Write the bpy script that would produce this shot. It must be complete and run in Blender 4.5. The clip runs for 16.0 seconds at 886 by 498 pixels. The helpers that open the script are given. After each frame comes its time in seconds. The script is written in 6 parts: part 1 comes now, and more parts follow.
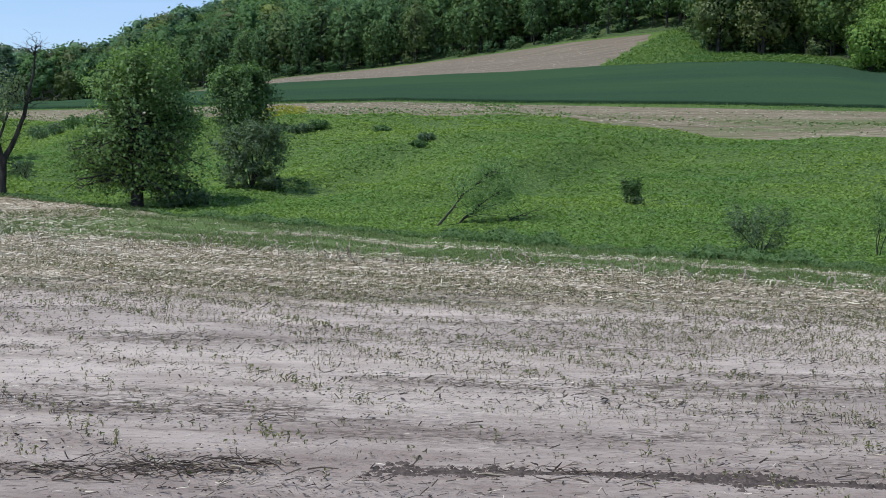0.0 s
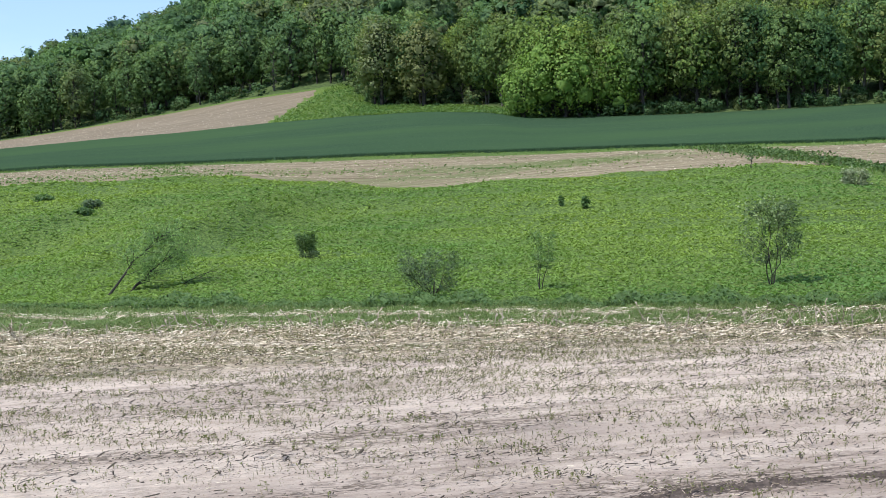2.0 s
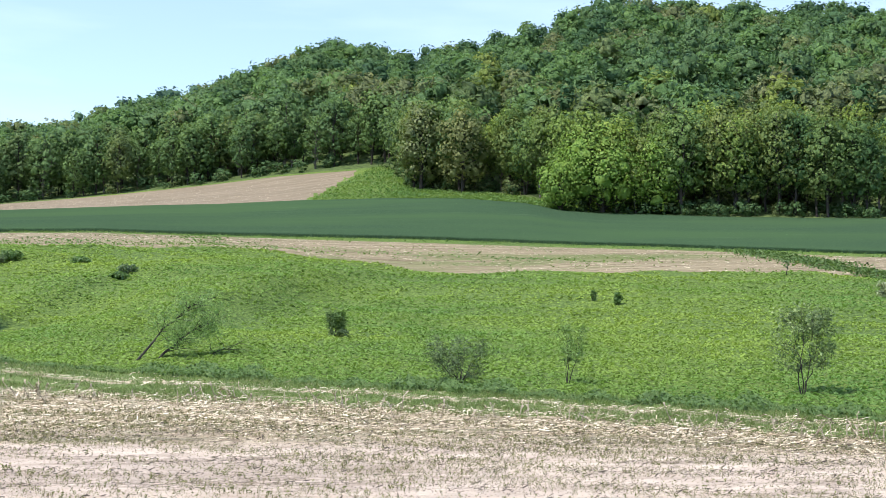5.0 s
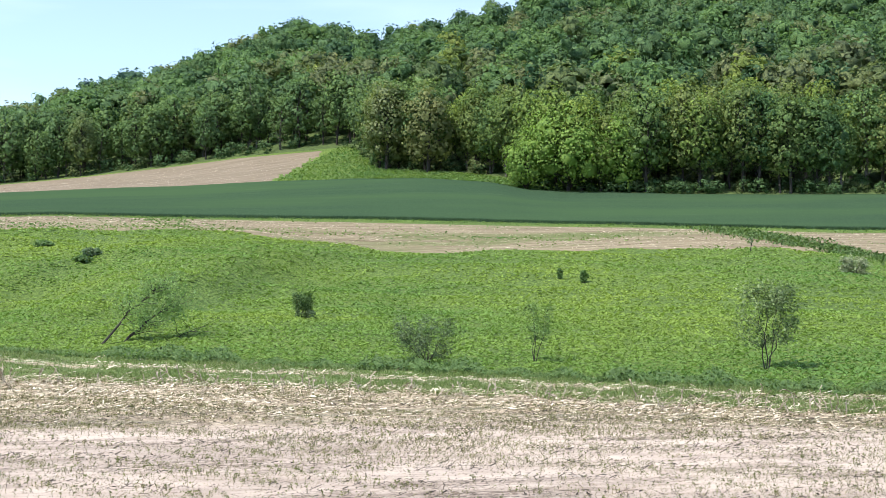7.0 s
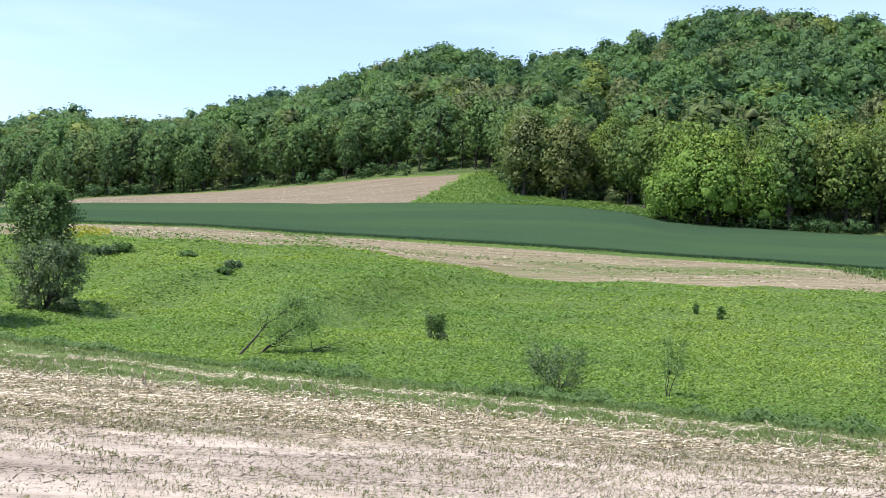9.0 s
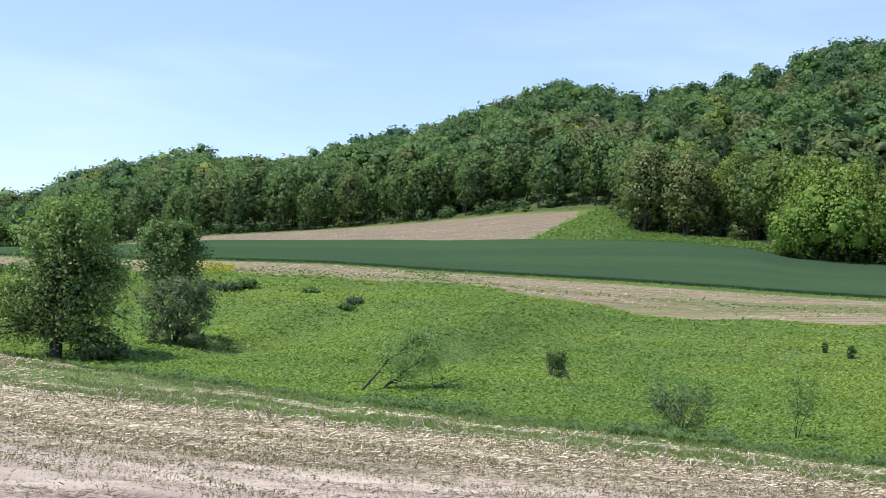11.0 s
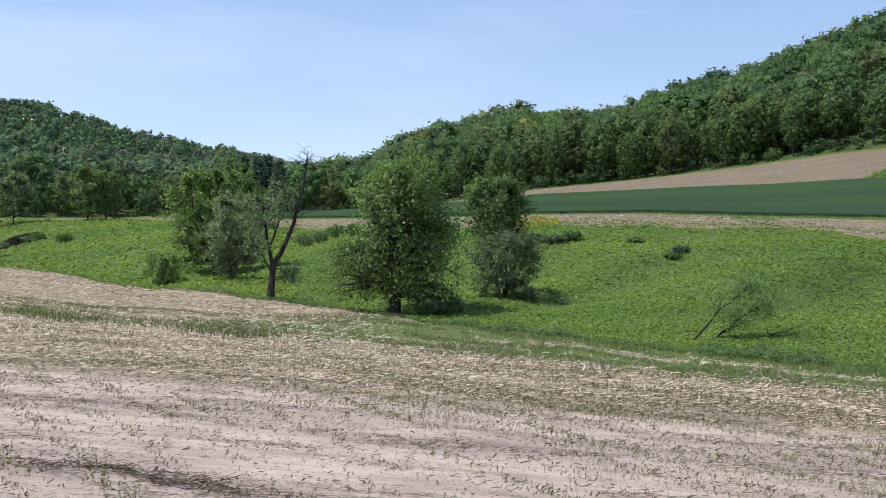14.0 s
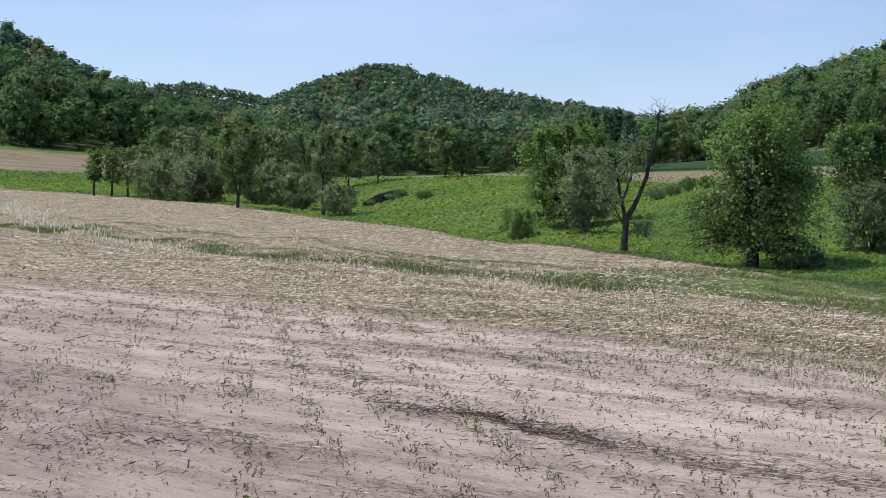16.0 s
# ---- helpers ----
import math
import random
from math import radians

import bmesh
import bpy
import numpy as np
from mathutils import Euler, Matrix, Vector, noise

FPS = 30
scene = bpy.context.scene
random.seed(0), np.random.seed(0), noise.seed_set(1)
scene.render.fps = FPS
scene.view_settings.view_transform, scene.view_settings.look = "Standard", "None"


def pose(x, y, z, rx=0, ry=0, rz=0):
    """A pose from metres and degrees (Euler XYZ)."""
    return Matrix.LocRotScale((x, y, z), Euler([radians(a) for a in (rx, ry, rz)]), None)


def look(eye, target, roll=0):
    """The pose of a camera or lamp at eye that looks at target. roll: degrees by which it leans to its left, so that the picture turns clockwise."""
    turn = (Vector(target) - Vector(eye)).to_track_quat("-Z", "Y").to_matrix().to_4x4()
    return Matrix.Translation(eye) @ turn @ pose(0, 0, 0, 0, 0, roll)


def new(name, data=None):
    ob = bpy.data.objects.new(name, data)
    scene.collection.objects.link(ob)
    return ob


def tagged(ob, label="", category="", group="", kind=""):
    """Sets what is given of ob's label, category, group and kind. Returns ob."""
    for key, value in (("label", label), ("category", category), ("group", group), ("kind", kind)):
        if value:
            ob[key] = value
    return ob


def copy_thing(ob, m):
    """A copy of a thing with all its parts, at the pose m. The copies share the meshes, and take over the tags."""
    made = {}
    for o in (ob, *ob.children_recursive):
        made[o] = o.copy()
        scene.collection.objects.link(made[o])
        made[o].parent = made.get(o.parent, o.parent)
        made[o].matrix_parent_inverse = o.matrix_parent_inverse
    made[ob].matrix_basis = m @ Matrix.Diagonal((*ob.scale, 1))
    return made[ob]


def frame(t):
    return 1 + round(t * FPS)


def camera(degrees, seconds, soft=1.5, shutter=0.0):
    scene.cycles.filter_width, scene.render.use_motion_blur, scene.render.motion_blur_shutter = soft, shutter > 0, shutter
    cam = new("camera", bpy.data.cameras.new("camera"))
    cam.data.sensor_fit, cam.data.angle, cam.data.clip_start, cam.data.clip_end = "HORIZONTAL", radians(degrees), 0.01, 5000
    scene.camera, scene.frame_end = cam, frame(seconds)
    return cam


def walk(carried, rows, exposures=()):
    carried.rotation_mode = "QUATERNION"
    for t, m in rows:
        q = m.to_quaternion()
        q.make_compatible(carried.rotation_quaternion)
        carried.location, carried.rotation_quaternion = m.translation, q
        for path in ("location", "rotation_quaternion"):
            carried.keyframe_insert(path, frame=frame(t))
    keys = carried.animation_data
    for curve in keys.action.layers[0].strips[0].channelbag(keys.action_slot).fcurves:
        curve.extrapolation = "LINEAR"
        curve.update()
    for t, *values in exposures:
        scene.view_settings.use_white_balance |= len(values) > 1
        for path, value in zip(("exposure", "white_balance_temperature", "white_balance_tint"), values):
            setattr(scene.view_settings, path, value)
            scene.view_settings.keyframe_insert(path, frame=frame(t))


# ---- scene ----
cam = camera(40.55, 16.0, soft=0.5)
EYE = 2.2
PATH = [
    (0.0, pose(-0.000, 0.000, EYE, 85.499, -1.196, 0.094)),
    (0.5, pose(0.048, -0.002, EYE, 87.361, 2.432, -5.581)),
    (1.0, pose(0.096, -0.009, EYE, 87.842, 3.452, -11.193)),
    (1.5, pose(0.119, -0.014, EYE, 88.670, 2.608, -13.792)),
    (2.0, pose(0.131, -0.017, EYE, 88.007, 2.393, -15.256)),
    (2.5, pose(0.122, -0.015, EYE, 88.849, 1.492, -14.132)),
    (3.0, pose(0.111, -0.012, EYE, 91.561, 0.409, -12.789)),
    (3.5, pose(0.110, -0.012, EYE, 92.476, 1.146, -12.626)),
    (4.0, pose(0.121, -0.015, EYE, 92.451, -0.498, -14.055)),
    (4.2, pose(0.122, -0.015, EYE, 92.071, -0.892, -14.126)),
    (6.3, pose(0.117, -0.014, EYE, 92.175, -1.352, -13.545)),
    (6.5, pose(0.118, -0.014, EYE, 91.680, -1.070, -13.696)),
    (7.0, pose(0.132, -0.018, EYE, 91.194, -0.640, -15.321)),
    (7.5, pose(0.121, -0.015, EYE, 91.448, -1.906, -14.102)),
    (8.0, pose(0.100, -0.010, EYE, 93.108, -3.398, -11.663)),
    (8.5, pose(0.086, -0.007, EYE, 92.063, -4.103, -10.050)),
    (9.0, pose(0.077, -0.006, EYE, 92.189, -3.514, -9.025)),
    (9.5, pose(0.052, -0.003, EYE, 94.322, -3.093, -6.233)),
    (9.7, pose(0.048, -0.002, EYE, 94.232, -3.411, -5.744)),
    (11.8, pose(0.012, -0.000, EYE, 93.223, -2.384, -1.461)),
    (12.0, pose(0.007, -0.000, EYE, 93.084, -1.870, -0.869)),
    (12.5, pose(-0.024, -0.001, EYE, 92.104, -1.827, 2.637)),
    (13.0, pose(-0.059, -0.004, EYE, 91.604, -2.104, 6.742)),
    (13.5, pose(-0.073, -0.005, EYE, 91.355, -1.548, 8.303)),
    (14.0, pose(-0.104, -0.011, EYE, 90.437, -2.110, 12.008)),
    (14.5, pose(-0.147, -0.022, EYE, 89.792, -1.230, 17.141)),
    (15.0, pose(-0.173, -0.031, EYE, 89.182, -0.481, 20.310)),
    (15.5, pose(-0.201, -0.042, EYE, 87.962, -1.135, 23.686)),
    (16.0, pose(-0.239, -0.061, EYE, 87.719, -1.441, 28.592)),
]
EXPOSURES = [(0.0, -0.24, 5740, 9), (1.0, 0.1, 6080, 9), (2.0, 0.3, 6150, 9), (3.0, 0.52, 6280, 10), (4.0, 0.62, 6400, 10), (7.5, 0.68, 6450, 10), (9.0, 0.62, 6400, 11), (9.7, 0.5, 6400, 11), (11.8, 0.29, 6380, 11), (12.5, 0.15, 6350, 12), (14.5, -0.05, 6380, 14), (16.0, -0.18, 6330, 14)]
walk(cam, PATH, EXPOSURES)

# ---- sky and sun ----
SUN_AZ, SUN_EL = -108.0, 59.0
world = bpy.data.worlds.new("sky")
scene.world = world
world.use_nodes = True
wn, wl = world.node_tree.nodes, world.node_tree.links
wn.clear()
sky = wn.new("ShaderNodeTexSky")
sky.sky_type, sky.sun_disc = "NISHITA", False
sky.sun_elevation, sky.sun_rotation = radians(SUN_EL), radians(SUN_AZ)
sky.air_density, sky.dust_density, sky.ozone_density = 1.0, 0.15, 3.5
bg = wn.new("ShaderNodeBackground")
bg.inputs["Strength"].default_value = 0.146
wout = wn.new("ShaderNodeOutputWorld")
# thin high cloud, thicker towards the horizon
wc = wn.new("ShaderNodeTexCoord")
wm = wn.new("ShaderNodeMapping")
wm.inputs["Scale"].default_value = (1.2, 1.2, 7.0)
wisps = wn.new("ShaderNodeTexNoise")
wisps.inputs["Scale"].default_value, wisps.inputs["Detail"].default_value = 2.2, 6.0
veil = wn.new("ShaderNodeMapRange")
veil.inputs["From Min"].default_value, veil.inputs["From Max"].default_value = 0.42, 0.75
veil.inputs["To Min"].default_value, veil.inputs["To Max"].default_value = 0.22, 0.62
haze = wn.new("ShaderNodeMix")
haze.data_type = "RGBA"
haze.inputs[7].default_value = (4.8, 5.85, 8.1, 1)
wl.new(wc.outputs["Generated"], wm.inputs["Vector"])
wl.new(wm.outputs[0], wisps.inputs["Vector"])
wl.new(wisps.outputs["Fac"], veil.inputs["Value"])
wl.new(veil.outputs[0], haze.inputs[0])
wl.new(sky.outputs[0], haze.inputs[6])
wl.new(haze.outputs[2], bg.inputs["Color"])
wl.new(bg.outputs[0], wout.inputs["Surface"])
sun = new("sun", bpy.data.lights.new("sun", "SUN"))
sun.data.energy, sun.data.angle, sun.data.color = 3.8, radians(0.53), (1.0, 0.95, 0.87)
sa, se = radians(SUN_AZ), radians(SUN_EL)
sun.matrix_basis = look((math.sin(sa) * math.cos(se) * 50, math.cos(sa) * math.cos(se) * 50, math.sin(se) * 50), (0, 0, 0))

# ---- materials ----
def node_mat(name):
    m = bpy.data.materials.new(name)
    m.use_nodes = True
    t = m.node_tree
    t.nodes.clear()
    return m, t.nodes, t.links


def noise_tex(n, l, scale, detail=4.0, stretch=None, turn=0.0, rough=0.55):
    tex = n.new("ShaderNodeTexNoise")
    tex.inputs["Scale"].default_value, tex.inputs["Detail"].default_value, tex.inputs["Roughness"].default_value = scale, detail, rough
    co = n.new("ShaderNodeTexCoord")
    mp = n.new("ShaderNodeMapping")
    mp.inputs["Rotation"].default_value = (0, 0, radians(turn))
    sc = n.new("ShaderNodeMapping")
    if stretch:
        sc.inputs["Scale"].default_value = stretch
    l.new(co.outputs["Object"], mp.inputs["Vector"])
    l.new(mp.outputs[0], sc.inputs["Vector"])
    l.new(sc.outputs[0], tex.inputs["Vector"])
    return tex.outputs["Fac"]


def ramp(n, l, fac, *stops):
    r = n.new("ShaderNodeValToRGB")
    e = r.color_ramp.elements
    while len(e) < len(stops):
        e.new(0.5)
    for i, (p, c) in enumerate(stops):
        e[i].position, e[i].color = p, (*c, 1)
    l.new(fac, r.inputs[0])
    return r.outputs[0]


def level(n, l, fac, lo, hi):
    r = n.new("ShaderNodeMapRange")
    r.inputs["From Min"].default_value, r.inputs["From Max"].default_value = lo, hi
    l.new(fac, r.inputs["Value"])
    return r.outputs[0]


def mix(n, l, fac, a, b, blend="MIX"):
    m = n.new("ShaderNodeMix")
    m.data_type, m.blend_type = "RGBA", blend
    for s, v in ((m.inputs[0], fac), (m.inputs[6], a), (m.inputs[7], b)):
        if isinstance(v, (int, float)):
            s.default_value = v
        elif isinstance(v, tuple):
            s.default_value = (*v, 1)
        else:
            l.new(v, s)
    return m.outputs[2]


def finish(m, n, l, color, rough=0.9, bump=None, strength=0.4, dist=0.05, spec=0.2, translucent=None):
    p = n.new("ShaderNodeBsdfPrincipled")
    p.inputs["Roughness"].default_value, p.inputs["Specular IOR Level"].default_value = rough, spec
    if isinstance(color, tuple):
        p.inputs["Base Color"].default_value = (*color, 1)
    else:
        l.new(color, p.inputs["Base Color"])
    if bump is not None:
        b = n.new("ShaderNodeBump")
        b.inputs["Strength"].default_value, b.inputs["Distance"].default_value = strength, dist
        l.new(bump, b.inputs["Height"])
        l.new(b.outputs[0], p.inputs["Normal"])
    out = n.new("ShaderNodeOutputMaterial")
    if translucent is None:
        l.new(p.outputs[0], out.inputs["Surface"])
    else:
        share, tint = translucent
        tr = n.new("ShaderNodeBsdfTranslucent")
        l.new(mix(n, l, 1.0, color, tint, "MULTIPLY"), tr.inputs["Color"])
        ms = n.new("ShaderNodeMixShader")
        ms.inputs[0].default_value = share
        l.new(p.outputs[0], ms.inputs[1])
        l.new(tr.outputs[0], ms.inputs[2])
        l.new(ms.outputs[0], out.inputs["Surface"])
    return m


def leaf_mat(name, dark, light, share=0.4, tones=None, patches=None, spec=0.35, grain=0.0, deep=0.3, tint=(1.05, 1.15, 0.7), single=False):
    """Foliage: each leaf clump has its own shade between dark and light; tones: colours a whole tree may lean to, by a mesh attribute or (single) by the object."""
    m, n, l = node_mat(name)
    geo = n.new("ShaderNodeNewGeometry")
    half = tuple(a + 0.38 * (b - a) for a, b in zip(dark, light))
    col = ramp(n, l, geo.outputs["Random Per Island"], (0.0, dark), (0.6, half), (1.0, light))
    if tones:
        if single:
            which = n.new("ShaderNodeObjectInfo").outputs["Random"]
        else:
            at = n.new("ShaderNodeAttribute")
            at.attribute_name = "tone"
            which = at.outputs["Fac"]
        tone = ramp(n, l, which, *tones)
        col = mix(n, l, 1.0, col, tone, "MULTIPLY")
    if patches:
        size, one, two = patches
        big = noise_tex(n, l, size * 0.2, 3)
        mid = noise_tex(n, l, size, 4)
        col = mix(n, l, 1.0, col, ramp(n, l, big, (0.35, two), (0.6, one)), "MULTIPLY")
        col = mix(n, l, 1.0, col, ramp(n, l, mid, (0.35, (0.84, 0.88, 0.88)), (0.6, (1.08, 1.06, 1.04))), "MULTIPLY")
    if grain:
        # single leaves within a clump, the shade of gaps between them put in dark
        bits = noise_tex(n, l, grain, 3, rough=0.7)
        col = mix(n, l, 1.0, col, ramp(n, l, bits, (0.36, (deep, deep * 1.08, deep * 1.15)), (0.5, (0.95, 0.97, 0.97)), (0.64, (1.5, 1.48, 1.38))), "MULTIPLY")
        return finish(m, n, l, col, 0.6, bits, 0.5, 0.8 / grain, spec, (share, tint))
    return finish(m, n, l, col, 0.55, spec=spec, translucent=(share, tint))


ROW = 25.0   # turn of the field's far end from the x axis
TILL = 3.0   # turn of the tillage streaks
# bare, crusted silt with streaks along the rows and finer crumbs
m_soil, n, l = node_mat("field_soil")
streak = noise_tex(n, l, 1.1, 8, (0.5, 1.9, 1), TILL, 0.72)
blot = noise_tex(n, l, 0.16, 3, (0.6, 1.6, 1), TILL)
crumb = noise_tex(n, l, 26.0, 5, (0.7, 1.3, 1), TILL, 0.7)
fine = noise_tex(n, l, 6.0, 6, (0.6, 1.5, 1), TILL, 0.7)
c = ramp(n, l, streak, (0.3, (0.4, 0.31, 0.245)), (0.43, (0.54, 0.43, 0.34)), (0.58, (0.71, 0.58, 0.465)))
c = mix(n, l, level(n, l, blot, 0.48, 0.75), c, (0.36, 0.285, 0.23))
c = mix(n, l, level(n, l, fine, 0.6, 0.74), c, (0.22, 0.17, 0.135))
crease = noise_tex(n, l, 2.8, 7, (0.5, 2.0, 1), TILL, 0.7)
c = mix(n, l, level(n, l, crease, 0.61, 0.68), c, (0.3, 0.23, 0.175))
c = mix(n, l, level(n, l, crumb, 0.6, 0.68), c, (0.2, 0.15, 0.115))
# fine winding cracks and ridges, thick in drifts
drift = level(n, l, noise_tex(n, l, 0.45, 4, (0.35, 1.5, 1), TILL, 0.65), 0.5, 0.64)
for size, narrow in ((2.6, 0.022), (7.0, 0.05)):
    line = noise_tex(n, l, size, 4, (0.5, 1.5, 1), TILL, 0.6)
    off = n.new("ShaderNodeMath")
    off.operation, off.inputs[1].default_value = "SUBTRACT", 0.5
    l.new(line, off.inputs[0])
    gap = n.new("ShaderNodeMath")
    gap.operation = "ABSOLUTE"
    l.new(off.outputs[0], gap.inputs[0])
    on = n.new("ShaderNodeMath")
    on.operation = "MULTIPLY"
    l.new(level(n, l, gap.outputs[0], narrow, narrow * 0.25), on.inputs[0])
    l.new(drift, on.inputs[1])
    c = mix(n, l, on.outputs[0], c, (0.16, 0.122, 0.09))
# beyond a ragged line the soil lies under old corn litter
co = n.new("ShaderNodeTexCoord")
turned = n.new("ShaderNodeMapping")
turned.inputs["Rotation"].default_value = (0, 0, radians(ROW))
l.new(co.outputs["Object"], turned.inputs["Vector"])
parts = n.new("ShaderNodeSeparateXYZ")
l.new(turned.outputs[0], parts.inputs[0])
left = n.new("ShaderNodeMath")
left.operation, left.inputs[1].default_value = "MINIMUM", -3.0
l.new(parts.outputs["X"], left.inputs[0])
dot = n.new("ShaderNodeMath")
dot.operation, dot.inputs[1].default_value = "MULTIPLY_ADD", -0.36
l.new(left.outputs[0], dot.inputs[0])
l.new(parts.outputs["Y"], dot.inputs[2])
rag = n.new("ShaderNodeMath")
rag.operation, rag.inputs[1].default_value = "MULTIPLY_ADD", 11.0
l.new(noise_tex(n, l, 0.22, 5, (0.35, 1.2, 1), TILL, 0.65), rag.inputs[0])
l.new(dot.outputs[0], rag.inputs[2])
mat_a = noise_tex(n, l, 11.0, 6, (0.32, 1.7, 1), TILL, 0.75)
mat_b = noise_tex(n, l, 1.1, 4, (0.4, 1.6, 1), TILL)
cover = ramp(n, l, mat_a, (0.41, (0.05, 0.037, 0.023)), (0.48, (0.27, 0.205, 0.125)), (0.57, (0.72, 0.59, 0.415)))
cover = mix(n, l, level(n, l, mat_b, 0.45, 0.7), cover, (0.19, 0.185, 0.11))
c = mix(n, l, level(n, l, rag.outputs[0], 23.2, 26.0), c, cover)
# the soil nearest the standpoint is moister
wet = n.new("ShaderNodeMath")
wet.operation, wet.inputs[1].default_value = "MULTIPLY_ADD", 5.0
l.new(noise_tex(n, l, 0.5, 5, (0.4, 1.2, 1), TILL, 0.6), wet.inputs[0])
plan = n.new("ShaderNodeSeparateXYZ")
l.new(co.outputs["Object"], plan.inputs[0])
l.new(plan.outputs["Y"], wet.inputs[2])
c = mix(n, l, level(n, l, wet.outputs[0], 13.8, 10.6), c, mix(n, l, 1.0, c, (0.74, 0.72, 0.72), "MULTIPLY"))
hgt = mix(n, l, 0.5, streak, crumb)
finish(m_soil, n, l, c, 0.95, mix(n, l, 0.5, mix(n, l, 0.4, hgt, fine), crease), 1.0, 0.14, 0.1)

# turf below the grass strip
m_turf, n, l = node_mat("turf")
a = noise_tex(n, l, 0.5, 5, (0.5, 1.8, 1), ROW)
b = noise_tex(n, l, 9.0, 5)
c = ramp(n, l, b, (0.3, (0.08, 0.115, 0.03)), (0.6, (0.15, 0.2, 0.062)), (0.8, (0.24, 0.23, 0.12)))
c = mix(n, l, level(n, l, a, 0.56, 0.64), c, (0.34, 0.285, 0.19))
finish(m_turf, n, l, c, 0.95, b, 0.7, 0.1, 0.1)

# meadow floor
m_meadow, n, l = node_mat("meadow_floor")
a = noise_tex(n, l, 0.09, 4)
b = noise_tex(n, l, 7.5, 5, rough=0.7)
d = noise_tex(n, l, 0.8, 4)
c = ramp(n, l, b, (0.36, (0.035, 0.062, 0.016)), (0.5, (0.1, 0.155, 0.038)), (0.62, (0.175, 0.245, 0.062)))
c = mix(n, l, 1.0, c, ramp(n, l, a, (0.4, (1.0, 1.0, 1.0)), (0.65, (1.25, 1.2, 1.0))), "MULTIPLY")
c = mix(n, l, level(n, l, d, 0.6, 0.78), c, (0.08, 0.14, 0.035))
finish(m_meadow, n, l, c, 0.9, mix(n, l, 0.5, b, d), 0.9, 0.25, 0.1)

# tilled strip with old straw
m_tilled, n, l = node_mat("tilled_ground")
a = noise_tex(n, l, 0.9, 6, (0.05, 2.2, 1), 4)
b = noise_tex(n, l, 4.5, 6, (0.4, 1.3, 1), 4)
g = noise_tex(n, l, 0.09, 3, (0.3, 2.2, 1), 4)
c = ramp(n, l, a, (0.35, (0.15, 0.115, 0.07)), (0.5, (0.25, 0.2, 0.125)), (0.65, (0.32, 0.27, 0.17)))
c = mix(n, l, level(n, l, b, 0.55, 0.72), c, (0.2, 0.16, 0.1))
c = mix(n, l, level(n, l, g, 0.54, 0.66), c, (0.14, 0.155, 0.06))
finish(m_tilled, n, l, c, 0.95, b, 0.6, 0.1, 0.1)

# upper field: reddish tilled soil
m_upper, n, l = node_mat("upper_field_soil")
a = noise_tex(n, l, 0.5, 6, (0.15, 1.4, 1), -12)
b = noise_tex(n, l, 2.5, 6, (0.5, 1.3, 1), -12)
c = ramp(n, l, a, (0.3, (0.17, 0.135, 0.09)), (0.6, (0.245, 0.195, 0.135)), (0.8, (0.3, 0.25, 0.175)))
c = mix(n, l, level(n, l, b, 0.58, 0.72), c, (0.2, 0.17, 0.1))
finish(m_upper, n, l, c, 0.95, b, 0.5, 0.1, 0.1)

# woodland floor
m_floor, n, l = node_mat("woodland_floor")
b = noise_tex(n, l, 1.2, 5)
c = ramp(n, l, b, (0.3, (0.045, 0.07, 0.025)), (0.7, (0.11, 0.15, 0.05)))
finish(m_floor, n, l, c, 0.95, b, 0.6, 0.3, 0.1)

# standing green crop
m_crop, n, l = node_mat("green_crop")
a = noise_tex(n, l, 0.045, 4, (0.5, 1.5, 1), 5)
b = noise_tex(n, l, 6.0, 5)
w = noise_tex(n, l, 0.35, 4, (0.35, 2.4, 1), 5)
c = ramp(n, l, b, (0.3, (0.027, 0.055, 0.03)), (0.7, (0.062, 0.104, 0.054)))
c = mix(n, l, level(n, l, a, 0.4, 0.6), c, (0.054, 0.096, 0.043))
# pale streaks in the colour stand for reflections off the crop
c = mix(n, l, level(n, l, w, 0.64, 0.9), c, (0.10, 0.15, 0.085))
finish(m_crop, n, l, c, 1.0, b, 0.8, 0.15, 0.0)

# plants and straw
m_straw, n, l = node_mat("straw")
geo = n.new("ShaderNodeNewGeometry")
finish(m_straw, n, l, ramp(n, l, geo.outputs["Random Per Island"], (0.0, (0.13, 0.092, 0.055)), (0.3, (0.33, 0.25, 0.155)), (0.65, (0.7, 0.575, 0.4)), (1.0, (0.9, 0.81, 0.62))), 0.7, spec=0.3)
m_dry, n, l = node_mat("weathered_stem")
geo = n.new("ShaderNodeNewGeometry")
finish(m_dry, n, l, ramp(n, l, geo.outputs["Random Per Island"], (0.0, (0.10, 0.085, 0.045)), (0.6, (0.2, 0.19, 0.085)), (1.0, (0.36, 0.3, 0.17))), 0.85)
m_litter, n, l = node_mat("rotted_litter")
geo = n.new("ShaderNodeNewGeometry")
finish(m_litter, n, l, ramp(n, l, geo.outputs["Random Per Island"], (0.0, (0.035, 0.026, 0.02)), (0.7, (0.10, 0.08, 0.058)), (1.0, (0.26, 0.2, 0.14))), 0.9)
m_trash, n, l = node_mat("rotted_stalks")
geo = n.new("ShaderNodeNewGeometry")
finish(m_trash, n, l, ramp(n, l, geo.outputs["Random Per Island"], (0.0, (0.05, 0.038, 0.03)), (0.6, (0.16, 0.12, 0.09)), (0.9, (0.3, 0.23, 0.17)), (1.0, (0.5, 0.42, 0.33))), 0.85)
m_stalk, n, l = node_mat("corn_stalk")
b = noise_tex(n, l, 30, 4)
